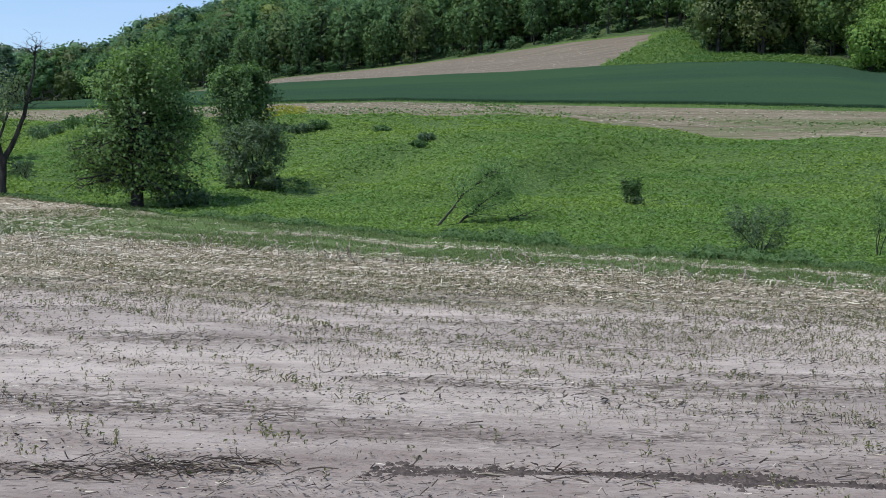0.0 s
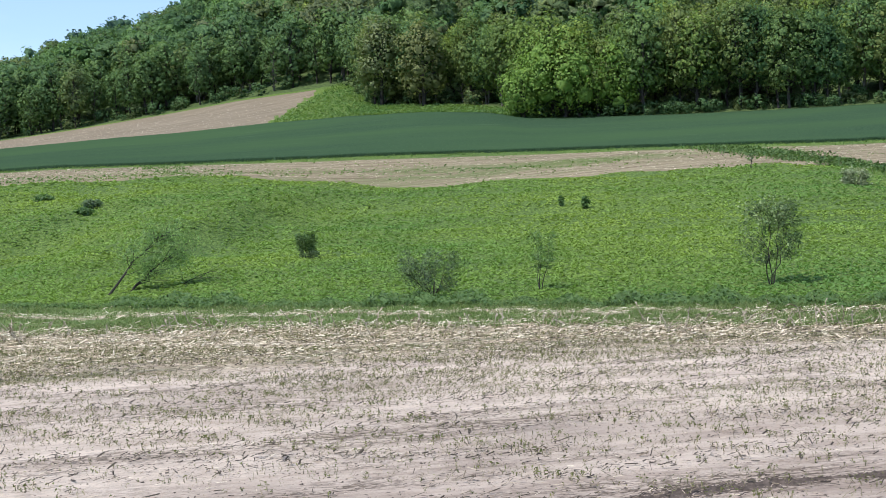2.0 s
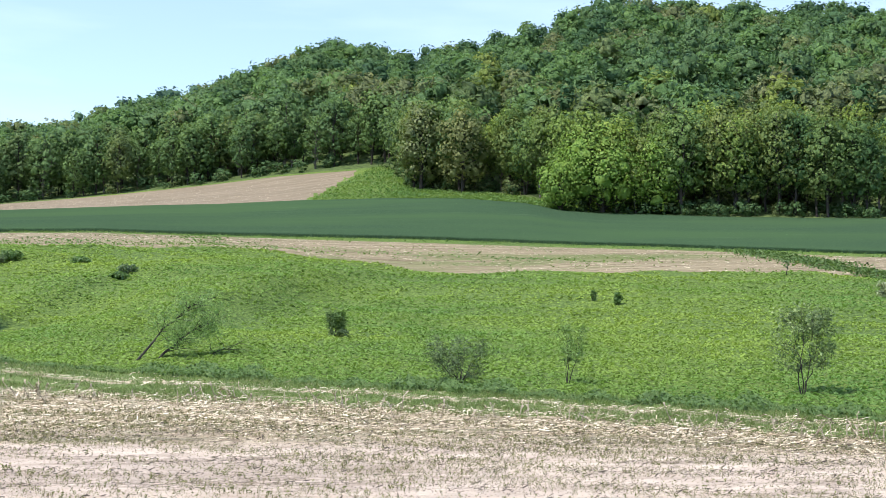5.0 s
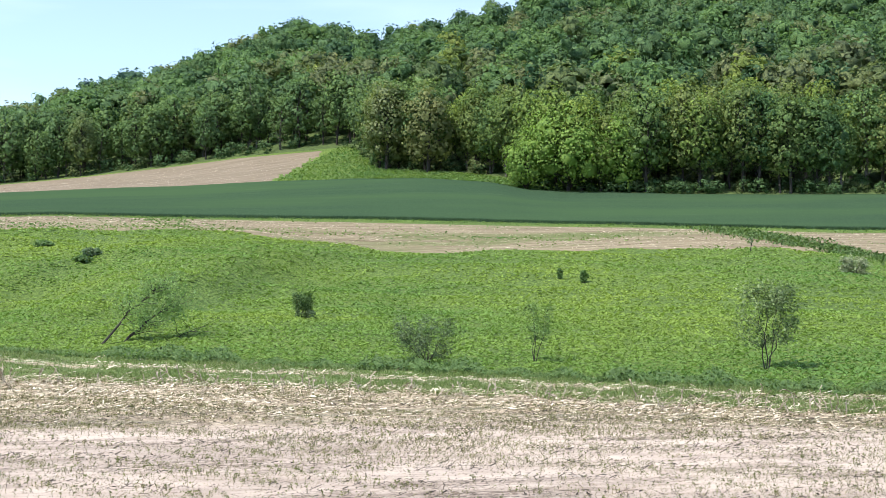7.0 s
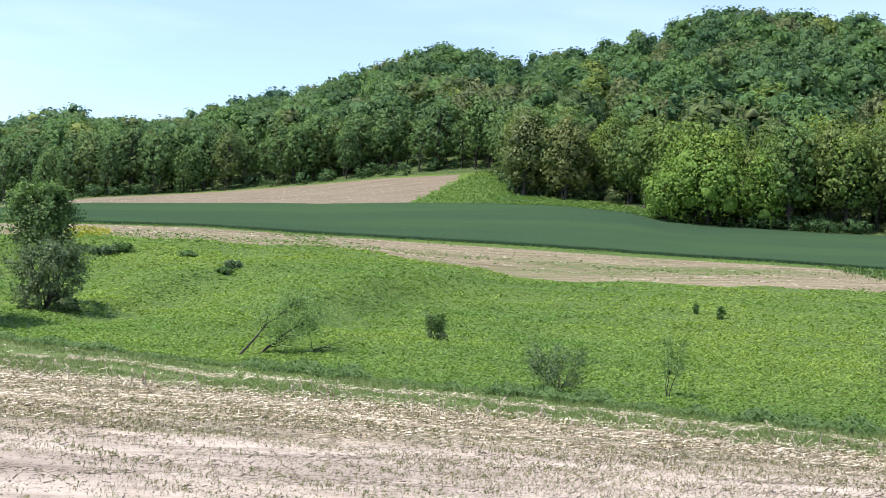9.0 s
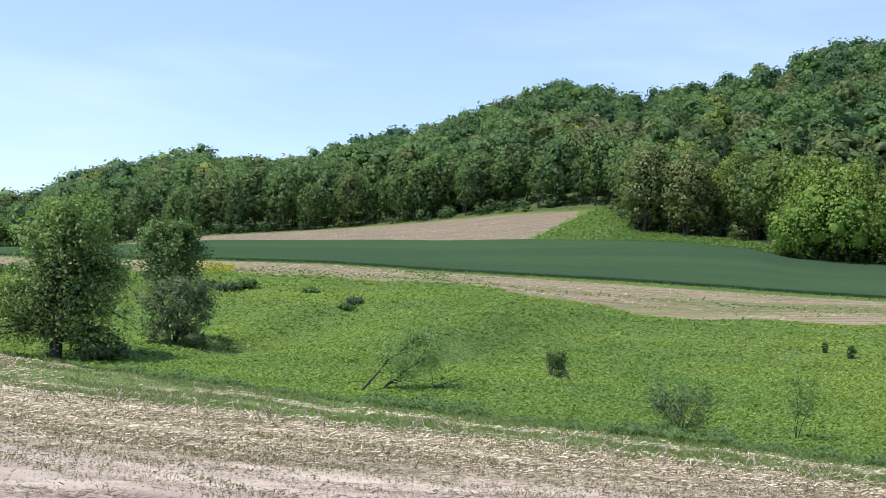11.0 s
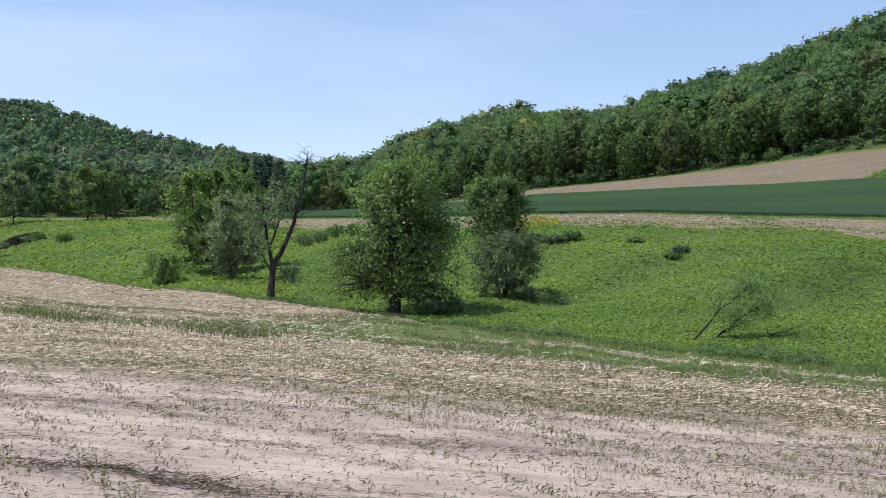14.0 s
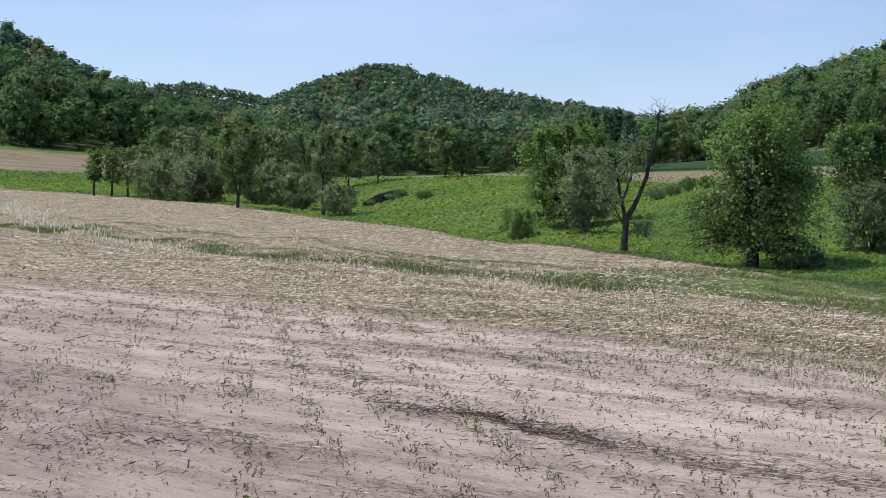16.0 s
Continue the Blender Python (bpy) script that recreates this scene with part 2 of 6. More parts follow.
finish(m_stalk, n, l, ramp(n, l, b, (0.3, (0.22, 0.17, 0.11)), (0.7, (0.5, 0.43, 0.32))), 0.8)
m_clod, n, l = node_mat("dark_clod")
b = noise_tex(n, l, 14, 5)
finish(m_clod, n, l, ramp(n, l, b, (0.3, (0.05, 0.037, 0.03)), (0.7, (0.16, 0.122, 0.098))), 0.95, b, 0.8, 0.03)
m_bark, n, l = node_mat("bark")
b = noise_tex(n, l, 9, 5, (1, 1, 0.25))
finish(m_bark, n, l, ramp(n, l, b, (0.3, (0.022, 0.019, 0.016)), (0.7, (0.075, 0.066, 0.056))), 0.9, b, 0.8, 0.03)
m_greybark, n, l = node_mat("grey_bark")
b = noise_tex(n, l, 9, 5, (1, 1, 0.25))
finish(m_greybark, n, l, ramp(n, l, b, (0.3, (0.06, 0.05, 0.042)), (0.7, (0.2, 0.18, 0.155))), 0.9, b, 0.8, 0.03)
m_bank, n, l = node_mat("eroded_bank")
b = noise_tex(n, l, 3, 5)
finish(m_bank, n, l, ramp(n, l, b, (0.3, (0.045, 0.032, 0.02)), (0.7, (0.15, 0.11, 0.07))), 0.95, b, 0.9, 0.2)

GREEN, FRESH, DARK, OLIVE, TAN, GOLD = 0.08, 0.25, 0.4, 0.56, 0.72, 0.9        # places of the tones below
TONES = [(0.0, (0.9, 0.95, 0.95)), (0.16, (0.92, 1.05, 1.0)), (0.3, (1.12, 1.22, 0.95)), (0.37, (0.55, 0.68, 0.78)), (0.45, (0.62, 0.78, 0.8)), (0.56, (1.2, 1.02, 0.95)), (0.68, (1.5, 1.1, 1.15)), (0.78, (1.15, 0.92, 1.05)), (0.86, (1.7, 1.35, 0.85)), (1.0, (1.5, 1.38, 0.85))]
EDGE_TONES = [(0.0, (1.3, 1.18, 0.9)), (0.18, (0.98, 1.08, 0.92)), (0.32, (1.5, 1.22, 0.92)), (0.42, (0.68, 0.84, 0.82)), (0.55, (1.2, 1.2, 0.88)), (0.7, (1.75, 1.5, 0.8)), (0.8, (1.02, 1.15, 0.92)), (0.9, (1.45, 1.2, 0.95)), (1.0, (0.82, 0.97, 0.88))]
# plain greens of the valley side, kept paler and bluer to stand for haze
VALLEY_HAZE_TONES = [(0.0, (0.95, 1.03, 1.02)), (0.2, (1.12, 1.2, 1.0)), (0.35, (1.3, 1.12, 1.05)), (0.5, (0.78, 0.9, 0.95)), (0.65, (1.08, 1.12, 0.98)), (0.85, (1.15, 1.2, 1.02)), (1.0, (1.02, 1.08, 1.05))]
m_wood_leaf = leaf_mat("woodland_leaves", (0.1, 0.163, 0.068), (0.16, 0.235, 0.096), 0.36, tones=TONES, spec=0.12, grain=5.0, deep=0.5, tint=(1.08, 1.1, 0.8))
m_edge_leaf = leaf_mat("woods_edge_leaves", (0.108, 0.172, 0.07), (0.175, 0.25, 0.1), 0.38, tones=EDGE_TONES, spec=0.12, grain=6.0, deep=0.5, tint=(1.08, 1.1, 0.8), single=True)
m_valley_leaf = leaf_mat("valley_woods_leaves", (0.108, 0.172, 0.07), (0.175, 0.25, 0.1), 0.38, tones=VALLEY_HAZE_TONES, spec=0.12, grain=6.0, deep=0.5, tint=(1.08, 1.1, 0.8), single=True)
# the blue in these leaves is distance haze put into their colour
m_far_hazed_leaf = leaf_mat("far_woodland_hazed_leaves", (0.10, 0.16, 0.097), (0.21, 0.29, 0.155), 0.28, tones=TONES, spec=0.1, grain=2.6, deep=0.6, tint=(1.05, 1.08, 0.88))
m_bloom = leaf_mat("flowering_bush_leaves", (0.26, 0.32, 0.18), (0.6, 0.62, 0.46), 0.45)
m_maple = leaf_mat("maple_leaves", (0.08, 0.145, 0.045), (0.22, 0.34, 0.105), 0.38)
m_elder = leaf_mat("box_elder_leaves", (0.13, 0.22, 0.065), (0.31, 0.44, 0.145), 0.46)
m_oak = leaf_mat("young_oak_leaves", (0.15, 0.185, 0.07), (0.23, 0.27, 0.1), 0.35)
m_willow = leaf_mat("grey_willow_leaves", (0.18, 0.235, 0.125), (0.32, 0.39, 0.22), 0.45)
m_shrub = leaf_mat("shrub_leaves", (0.11, 0.165, 0.085), (0.235, 0.31, 0.16), 0.45)
m_sapling = leaf_mat("sapling_leaves", (0.10, 0.16, 0.07), (0.4, 0.48, 0.24), 0.45)
m_bright = leaf_mat("bright_leaves", (0.165, 0.275, 0.055), (0.285, 0.41, 0.095), 0.36, spec=0.15)
m_tan = leaf_mat("young_tan_leaves", (0.165, 0.19, 0.075), (0.28, 0.3, 0.115), 0.38, spec=0.15)
m_thin = leaf_mat("thin_sapling_leaves", (0.16, 0.26, 0.09), (0.36, 0.48, 0.19), 0.5)
m_young = leaf_mat("young_valley_leaves", (0.17, 0.245, 0.1), (0.27, 0.36, 0.15), 0.4, spec=0.15)
m_pine = leaf_mat("pine_needles", (0.09, 0.15, 0.105), (0.17, 0.24, 0.16), 0.35)
m_forb = leaf_mat("meadow_leaves", (0.168, 0.25, 0.066), (0.262, 0.38, 0.108), 0.38, patches=(0.35, (1.18, 1.1, 0.9), (0.77, 0.9, 0.92)), spec=0.12)
m_rough = leaf_mat("rough_grass_leaves", (0.125, 0.2, 0.06), (0.2, 0.3, 0.1), 0.4, patches=(0.5, (1.12, 1.06, 0.95), (0.82, 0.92, 0.95)), spec=0.12)
m_grass = leaf_mat("grass_blades", (0.13, 0.185, 0.055), (0.27, 0.33, 0.125), 0.42)
m_weed = leaf_mat("weed_leaves", (0.105, 0.18, 0.06), (0.19, 0.29, 0.1), 0.42)
m_seed = leaf_mat("seedling_leaves", (0.11, 0.12, 0.05), (0.28, 0.28, 0.115), 0.42, spec=0.1)
m_flower = leaf_mat("yellow_flowers", (0.3, 0.3, 0.03), (0.55, 0.48, 0.04), 0.3)
m_crop_blade = leaf_mat("crop_blades", (0.045, 0.09, 0.042), (0.10, 0.16, 0.07), 0.35)
m_husk = leaf_mat("pale_husk", (0.62, 0.54, 0.39), (0.92, 0.87, 0.73), 0.5, tint=(1.0, 1.0, 0.95))
m_dull = leaf_mat("dull_grass_blades", (0.11, 0.145, 0.05), (0.25, 0.275, 0.12), 0.45)


# ---- the lie of the land: rings round the standpoint, by azimuth (degrees, right positive) ----


def ring(*pairs):
    a, v = np.array(pairs, float).T
    return lambda az: np.interp(az, a, v)


def across(*pairs):
    """Distance to a line that keeps nearly parallel to the rows; given by its distance across them."""
    a, v = np.array(pairs, float).T
    return lambda az: np.interp(az, a, v) / np.cos(np.radians(np.clip(az, -62, 100) - 25))


meadow_foot = across((-75, 18), (-60, 22), (-49, 46), (-44, 51.5), (-38, 53.6), (-34.6, 52.5), (-27.6, 44.8), (-20, 36.8), (-14, 33.4), (-8, 31), (0.5, 28.2), (13, 26.9), (24, 25.5), (33, 24.3), (75, 22.5))
# distance and height of each line that crosses the view
LINES = [
    # strip of grass at the end of the stubble
    (lambda az: np.minimum(across((-75, 22.3), (10, 22.4), (20, 21.9), (33, 20.9), (75, 20.9))(az), 0.86 * meadow_foot(az)),
     ring((-75, 0), (75, 0))),
    # foot of the meadow
    (meadow_foot,
     ring((-75, 4), (-49, 2.4), (-44, 1.9), (-38, 1.2), (-34.6, 0.5), (-27.6, 0.1), (-20, 0), (75, 0))),
    # middle of the meadow
    (ring((-75, 260), (-49, 180), (-44, 160), (-38, 140), (-34, 128), (-29, 105), (-25, 92), (-20, 70), (-14, 62), (-9, 58), (-2, 54), (5, 50), (12, 48), (33, 47), (75, 60)),
     ring((-75, 5), (-49, 3.2), (-44, 2.6), (-38, 1.7), (-34, 1.4), (-29, 2.2), (-25, 2.6), (-20, 1.1), (-14, 0.35), (-9, 0.5), (-4, 1.2), (2, 1.75), (8, 1.55), (14, 1.3), (33, 1.3), (75, 1.6))),
    # top of the meadow, foot of the tilled strip
    (ring((-75, 290), (-49, 200), (-44, 185), (-38, 172), (-34, 168), (-27, 150), (-22, 130), (-18, 112), (-12, 90), (-7.6, 82), (3, 80), (9, 79), (16, 78), (33, 78), (75, 95)),
     ring((-75, 7), (-49, 5.4), (-44, 4.9), (-38, 4.4), (-34, 4.7), (-27, 5.6), (-22, 5.0), (-18, 4.4), (-12, 4.2), (-7.6, 4.6), (3, 4.85), (6, 4.5), (9, 4.05), (12, 3.65), (16, 3.65), (22, 3.7), (27, 3.9), (30, 3.95), (36, 3.5), (75, 3.6))),
    # near side of the green crop
    (ring((-75, 330), (-49, 262), (-44, 255), (-40, 215), (-36, 175), (-27, 156), (-22, 148), (-18, 140), (-12, 112), (-7.6, 102), (3, 100), (16, 99), (33, 99), (75, 115)),
     ring((-75, 12), (-49, 10.6), (-44, 9.4), (-40, 6.6), (-36, 5.0), (-27, 5.8), (-22, 6.0), (-18, 6.4), (-11.7, 6.2), (-7.6, 6.15), (-2.5, 6.55), (3, 6.5), (12, 6.65), (18, 6.5), (24, 6.4), (33, 6.0), (75, 6))),
    # far side of the green crop
    (ring((-75, 333), (-49, 265), (-44, 258), (-40, 218), (-36, 178), (-27, 160), (-22, 200), (-18, 235), (-12, 215), (-7.6, 190), (0, 170), (7, 160), (14.5, 155), (20, 148), (26, 145), (33, 145), (75, 160)),
     ring((-75, 12.2), (-49, 10.8), (-44, 9.6), (-40, 6.8), (-36, 5.2), (-27, 6.0), (-22, 8.4), (-18, 10.4), (-12, 12.0), (-7.6, 12.7), (-2.3, 13.1), (3, 13.4), (7, 13.9), (11, 14.2), (14.5, 14.4), (17.6, 13.7), (19.5, 12.5), (21.2, 12.0), (26.4, 11.65), (33, 11.5), (75, 12))),
    # foot of the woods
    (ring((-75, 337), (-49, 269), (-44, 264), (-41, 285), (-38, 300), (-34, 320), (-27, 335), (-22, 335), (-18, 320), (-12.2, 255), (-7.4, 232), (-1.6, 226), (5.7, 214), (9.4, 206), (11, 202), (12.2, 172), (16, 165), (18.5, 158), (20.1, 151), (25, 148), (33, 148), (75, 165)),
     ring((-75, 12.4), (-49, 11.0), (-44, 9.9), (-41, 9.0), (-38, 7.6), (-34, 6.6), (-27, 8.4), (-22, 9.8), (-18, 12.6), (-12.2, 13.6), (-7.4, 16.2), (-1.6, 18.8), (2, 20.5), (5.7, 22.2), (9.4, 23.0), (11, 23.3), (12.2, 16.8), (16, 15.6), (18.5, 14.2), (20.1, 12.6), (25, 12.0), (33, 11.9), (75, 12.4))),
    # first crest
    (ring((-75, 420), (-49, 420), (-43, 450), (-39, 560), (-36, 620), (-27, 660), (-21, 700), (-18, 620), (-14, 560), (-9, 480), (0, 400), (10, 345), (25, 335), (40, 345), (75, 380)),
     ring((-75, 70), (-54, 53.5), (-49, 44.5), (-46, 37.5), (-43, 31), (-41, 27.5), (-38, 30), (-37, 42), (-36.2, 47), (-35.5, 52), (-34.7, 56.4), (-33.7, 60.7), (-32.9, 64.2), (-32, 67), (-30.6, 67.2), (-29.8, 63.5), (-28.8, 63.5), (-28, 60.5), (-26.9, 57), (-25.3, 56), (-24, 54), (-22.6, 53), (-21.5, 51), (-20.5, 49), (-19.6, 43.5), (-18.6, 37.5), (-17.5, 36), (-16.7, 39), (-15.6, 40.5), (-14.6, 48), (-14, 50.5), (-12.4, 53.8), (-11, 53.7), (-10, 53.7), (-9.4, 54.4), (-8.3, 52.2), (-7.2, 47.6), (-6.1, 47.8), (-4.7, 45.2), (-3, 47.8), (-1.5, 51.1), (-0.5, 52.6), (1, 53.4), (2.4, 54.6), (3.9, 57.1), (5.3, 60.6), (6.1, 62.1), (7.7, 63.6), (9.4, 63.1), (10.7, 60.6), (12.5, 59.4), (14, 61.1), (15.5, 64.1), (17.2, 66.1), (18.3, 66.6), (19.1, 69.6), (20.2, 72.6), (22.5, 74.3), (24.5, 73.9), (25.6, 71.4), (27, 72.9), (28.5, 72.4), (40, 67.6), (75, 62))),
    # dip behind it
    (ring((-75, 700), (-30, 850), (-18, 800), (0, 650), (75, 650)),
     ring((-75, 30), (-30, 26), (-18, 22), (0, 30), (75, 30))),
    # farthest ridge
    (ring((-75, 1150), (-42, 1000), (-36, 1000), (-18, 1100), (75, 1200)),
     ring((-75, 80), (-42, 88), (-40.5, 91.5), (-37, 80), (-30, 70), (-23, 74), (-18, 62), (-10, 60), (75, 60))),
    # the land beyond
    (ring((-75, 2600), (75, 2600)), ring((-75, 0), (75, 0))),
]


def ground_lines(az):
    """Distances and heights of all lines at the azimuths given, with the ragged edges that fields have."""
    az = np.asarray(az, float)
    d = [np.full_like(az, 2.0)] + [r(az) for r, _ in LINES]
    z = [np.zeros_like(az)] + [h(az) for _, h in LINES]
    for k in (1, 2, 4, 5, 6, 7):
        near = 0.25 * np.sin(az * 2.3 + k) + 0.15 * np.sin(az * 6.1 + 2 * k)
        d[k] = d[k] + near * (1 if k < 4 else 0.7) * np.clip(60 / d[k], 0.25, 1)
    return np.array(d), np.array(z)


def land(x, y):
    """Height of the ground at points of the plan."""
    x, y = np.atleast_1d(np.asarray(x, float)), np.atleast_1d(np.asarray(y, float))
    az, r = np.degrees(np.arctan2(x, y)), np.hypot(x, y)
    out = np.zeros_like(r)
    inside = np.abs(az) < 75
    if inside.any():
        a = az[inside]
        for w, s in ((0.2, 0.95), (0.2, 0.975), (0.2, 1.0), (0.2, 1.025), (0.2, 1.05)):
            d, z = ground_lines(a)
            q = np.maximum(r[inside] * s, 2.0)
            v = np.zeros_like(q)
            for k in range(len(d) - 1):
                m = (q >= d[k]) & (q < d[k + 1])
                v[m] = (z[k] + (z[k + 1] - z[k]) * (q - d[k]) / (d[k + 1] - d[k]))[m]
            out[inside] += w * v
        # folds of the meadow: a shoulder that runs up the slope, and a second one over the hollow
        fx, fy = x[inside], y[inside]
        for px, py, qx, qy, rise, soft in ((0.0, 43.0, 10.5, 66.0, -0.55, 1.0), (-6.8, 47.0, -2.0, 62.0, -0.4, 0.8), (-24.0, 66.0, -30.0, 96.0, 0.7, 2.2)):
            ux, uy = qx - px, qy - py
            size = math.hypot(ux, uy)
            along = ((fx - px) * ux + (fy - py) * uy) / size ** 2
            side = ((fx - px) * uy - (fy - py) * ux) / size
            win = np.clip((along + 0.2) / 0.4, 0, 1) * np.clip((1.25 - along) / 0.4, 0, 1) * np.exp(-np.clip(side - 2, 0, 99) / 12) * np.exp(-np.clip(-side - 2, 0, 99) / 4)
            out[inside] += rise * np.tanh(side / soft + 0.15 * np.sin(along * 11)) * win
        wild = np.clip((r[inside] - 34) / 25, 0, 1) * np.clip((96 - r[inside]) / 18, 0, 1)
        out[inside] += wild * (0.16 * np.sin(x[inside] * 0.31 + 1.7) * np.sin(y[inside] * 0.23) + 0.09 * np.sin(x[inside] * 0.83 + y[inside] * 0.6) + 0.11 * np.sin(y[inside] * 1.1 + 1.5 * np.sin(x[inside] * 0.27)) * np.sin(x[inside] * 0.5 + 0.9))
    return out


# ---- mesh helpers ----
def mesh_of(name, verts, quads, mat, tone=None, smooth=False, normals=None):
    """One mesh from arrays; quads with a fourth index of -1 are triangles."""
    verts = np.asarray(verts, np.float32).reshape(-1, 3)
    quads = np.asarray(quads, np.int32).reshape(-1, 4)
    sizes = np.where(quads[:, 3] < 0, 3, 4)
    flat = quads.ravel()
    flat = flat[flat >= 0]
    me = bpy.data.meshes.new(name)
    me.vertices.add(len(verts))
    me.vertices.foreach_set("co", verts.ravel())
    me.loops.add(len(flat))
    me.loops.foreach_set("vertex_index", flat)
    me.polygons.add(len(quads))
    starts = np.concatenate(([0], np.cumsum(sizes)[:-1])).astype(np.int32)
    me.polygons.foreach_set("loop_start", starts)
    me.update(calc_edges=True)
    me.validate()
    for m in mat if isinstance(mat, (list, tuple)) else (mat,):
        me.materials.append(m)
    if tone is not None:
        me.attributes.new("tone", "FLOAT", "POINT").data.foreach_set("value", np.asarray(tone, np.float32))
    if smooth:
        me.polygons.foreach_set("use_smooth", np.ones(len(quads), bool))
    if normals is not None:
        normals = normals / np.maximum(np.linalg.norm(normals, axis=1, keepdims=True), 1e-6)
        me.attributes.new("custom_normal", "FLOAT_VECTOR", "POINT").data.foreach_set("vector", normals.astype(np.float32).ravel())
        me.update()
    return me


class Pile:
    """Collects pieces of geometry for one mesh."""
    def __init__(self):
        self.v, self.q, self.t, self.n, self.count = [], [], [], [], 0

    def add(self, v, q, tone=0.0, normal=None):
        """normal: the way the foliage round each point faces, which softens the shading of single leaves; given for all pieces or none."""
        v, q = np.asarray(v, float).reshape(-1, 3), np.asarray(q, int).reshape(-1, 4)
        self.v.append(v)
        self.q.append(np.where(q < 0, -1, q + self.count))
        self.t.append(np.full(len(v), tone) if np.isscalar(tone) else tone)
        if normal is not None:
            self.n.append(np.repeat(normal, len(v) // len(normal), axis=0))
        self.count += len(v)

    def mesh(self, name, mat, smooth=False, tones=False):
        return mesh_of(name, np.concatenate(self.v), np.concatenate(self.q), mat, np.concatenate(self.t) if tones else None, smooth, np.concatenate(self.n) if self.n else None)


def cards(rng, centres, normals, size, long=1.3, droop=0.25):
    """A bent four-cornered leaf or clump at each centre."""
    n = len(centres)
    size = np.broadcast_to(size, n)[:, None]
    up = rng.normal(size=(n, 3))
    nrm = normals / np.maximum(np.linalg.norm(normals, axis=1, keepdims=True), 1e-6)
    a = np.cross(nrm, up)
    a /= np.maximum(np.linalg.norm(a, axis=1, keepdims=True), 1e-6)
    b = np.cross(nrm, a)
    s = 0.5 * size
    lift = nrm * s * droop
    jit = lambda: 1 + rng.uniform(-0.3, 0.3, (n, 1))
    v = np.stack([centres - a * s * long * jit() - lift, centres - b * s * jit() + lift * 0.6, centres + a * s * long * jit() - lift, centres + b * s * jit() + lift * 0.6], 1)
    q = np.arange(4 * n).reshape(n, 4)
    return v.reshape(-1, 3), q


def tube(path, radii, sides=6):
    """A tapered round limb along a path."""
    path = np.asarray(path, float)
    k = len(path)
    t = np.gradient(path, axis=0)
    t /= np.maximum(np.linalg.norm(t, axis=1, keepdims=True), 1e-6)
    ref = np.where(np.abs(t[:, :1]) < 0.8, [[1.0, 0, 0]], [[0, 1.0, 0]])
    a = np.cross(t, ref)
    a /= np.linalg.norm(a, axis=1, keepdims=True)
    b = np.cross(t, a)
    ang = np.arange(sides) * 2 * math.pi / sides
    r = np.asarray(radii, float)[:, None, None]
    v = path[:, None] + r * (a[:, None] * np.cos(ang)[None, :, None] + b[:, None] * np.sin(ang)[None, :, None])
    i, j = np.meshgrid(np.arange(k - 1), np.arange(sides), indexing="ij")
    j2 = (j + 1) % sides
    q = np.stack([i * sides + j, i * sides + j2, (i + 1) * sides + j2, (i + 1) * sides + j], -1).reshape(-1, 4)
    return v.reshape(-1, 3), q


def bent(rng, p, e, k=5, wob=0.08, sag=0.0):
    p, e = np.asarray(p, float), np.asarray(e, float)
    s = np.linspace(0, 1, k)[:, None]
    w = rng.normal(size=(k, 3)) * wob * np.linalg.norm(e - p)
    w[0] = w[-1] = 0
    out = p + (e - p) * s + w * 0.5
    out[:, 2] += sag * np.sin(s[:, 0] * math.pi)
    return out


def envelope(kind, s):
    """Crown radius (0 to 1) at the height s of the crown (0 to 1)."""
    if kind == "oval":
        return np.sqrt(np.clip(1 - (2 * s - 0.85) ** 2 / 1.33, 0.02, 1))
    if kind == "egg":
        return np.where(s > 0.35, np.clip(1 - (np.maximum(s - 0.35, 0) / 0.69) ** 2, 0.02, 1) ** 0.65, 1 - 0.5 * (np.maximum(0.35 - s, 0) / 0.35) ** 2)
    if kind == "spire":
        return np.interp(s, (0, 0.05, 0.11, 0.28, 0.44, 0.6, 0.77, 0.93, 1.0), (0.5, 0.72, 0.9, 1.0, 0.94, 0.84, 0.66, 0.42, 0.12))
    if kind == "round":
        return np.sqrt(np.clip(1 - (2 * s - 1) ** 2, 0.03, 1))
    if kind == "cone":
        return np.clip(1.03 - s, 0.05, 1) ** 0.8
    if kind == "column":
        return np.clip(1 - (2 * s - 0.9) ** 4, 0.15, 1) * 0.8
    return np.clip(0.35 + 0.9 * s, 0, 1) * np.sqrt(np.clip(1.08 - s, 0, 1)) * 1.15      # vase


import itertools

G = (1 + 5 ** 0.5) / 2
ICO_V = np.array([(a * s, b * G * t, 0)[k:] + (a * s, b * G * t, 0)[:k] for k in range(3) for a, s in ((1, 1), (1, -1)) for b, t in ((1, 1), (1, -1))], float) / math.sqrt(1 + G * G)
ICO_Q = [(a, b, c, -1) for a, b, c in itertools.combinations(range(12), 3) if max(np.linalg.norm(ICO_V[a] - ICO_V[b]), np.linalg.norm(ICO_V[b] - ICO_V[c]), np.linalg.norm(ICO_V[a] - ICO_V[c])) < 1.2]
ICO_Q = [(a, b, c, d) if np.dot(np.cross(ICO_V[b] - ICO_V[a], ICO_V[c] - ICO_V[a]), ICO_V[a]) > 0 else (a, c, b, d) for a, b, c, d in ICO_Q]


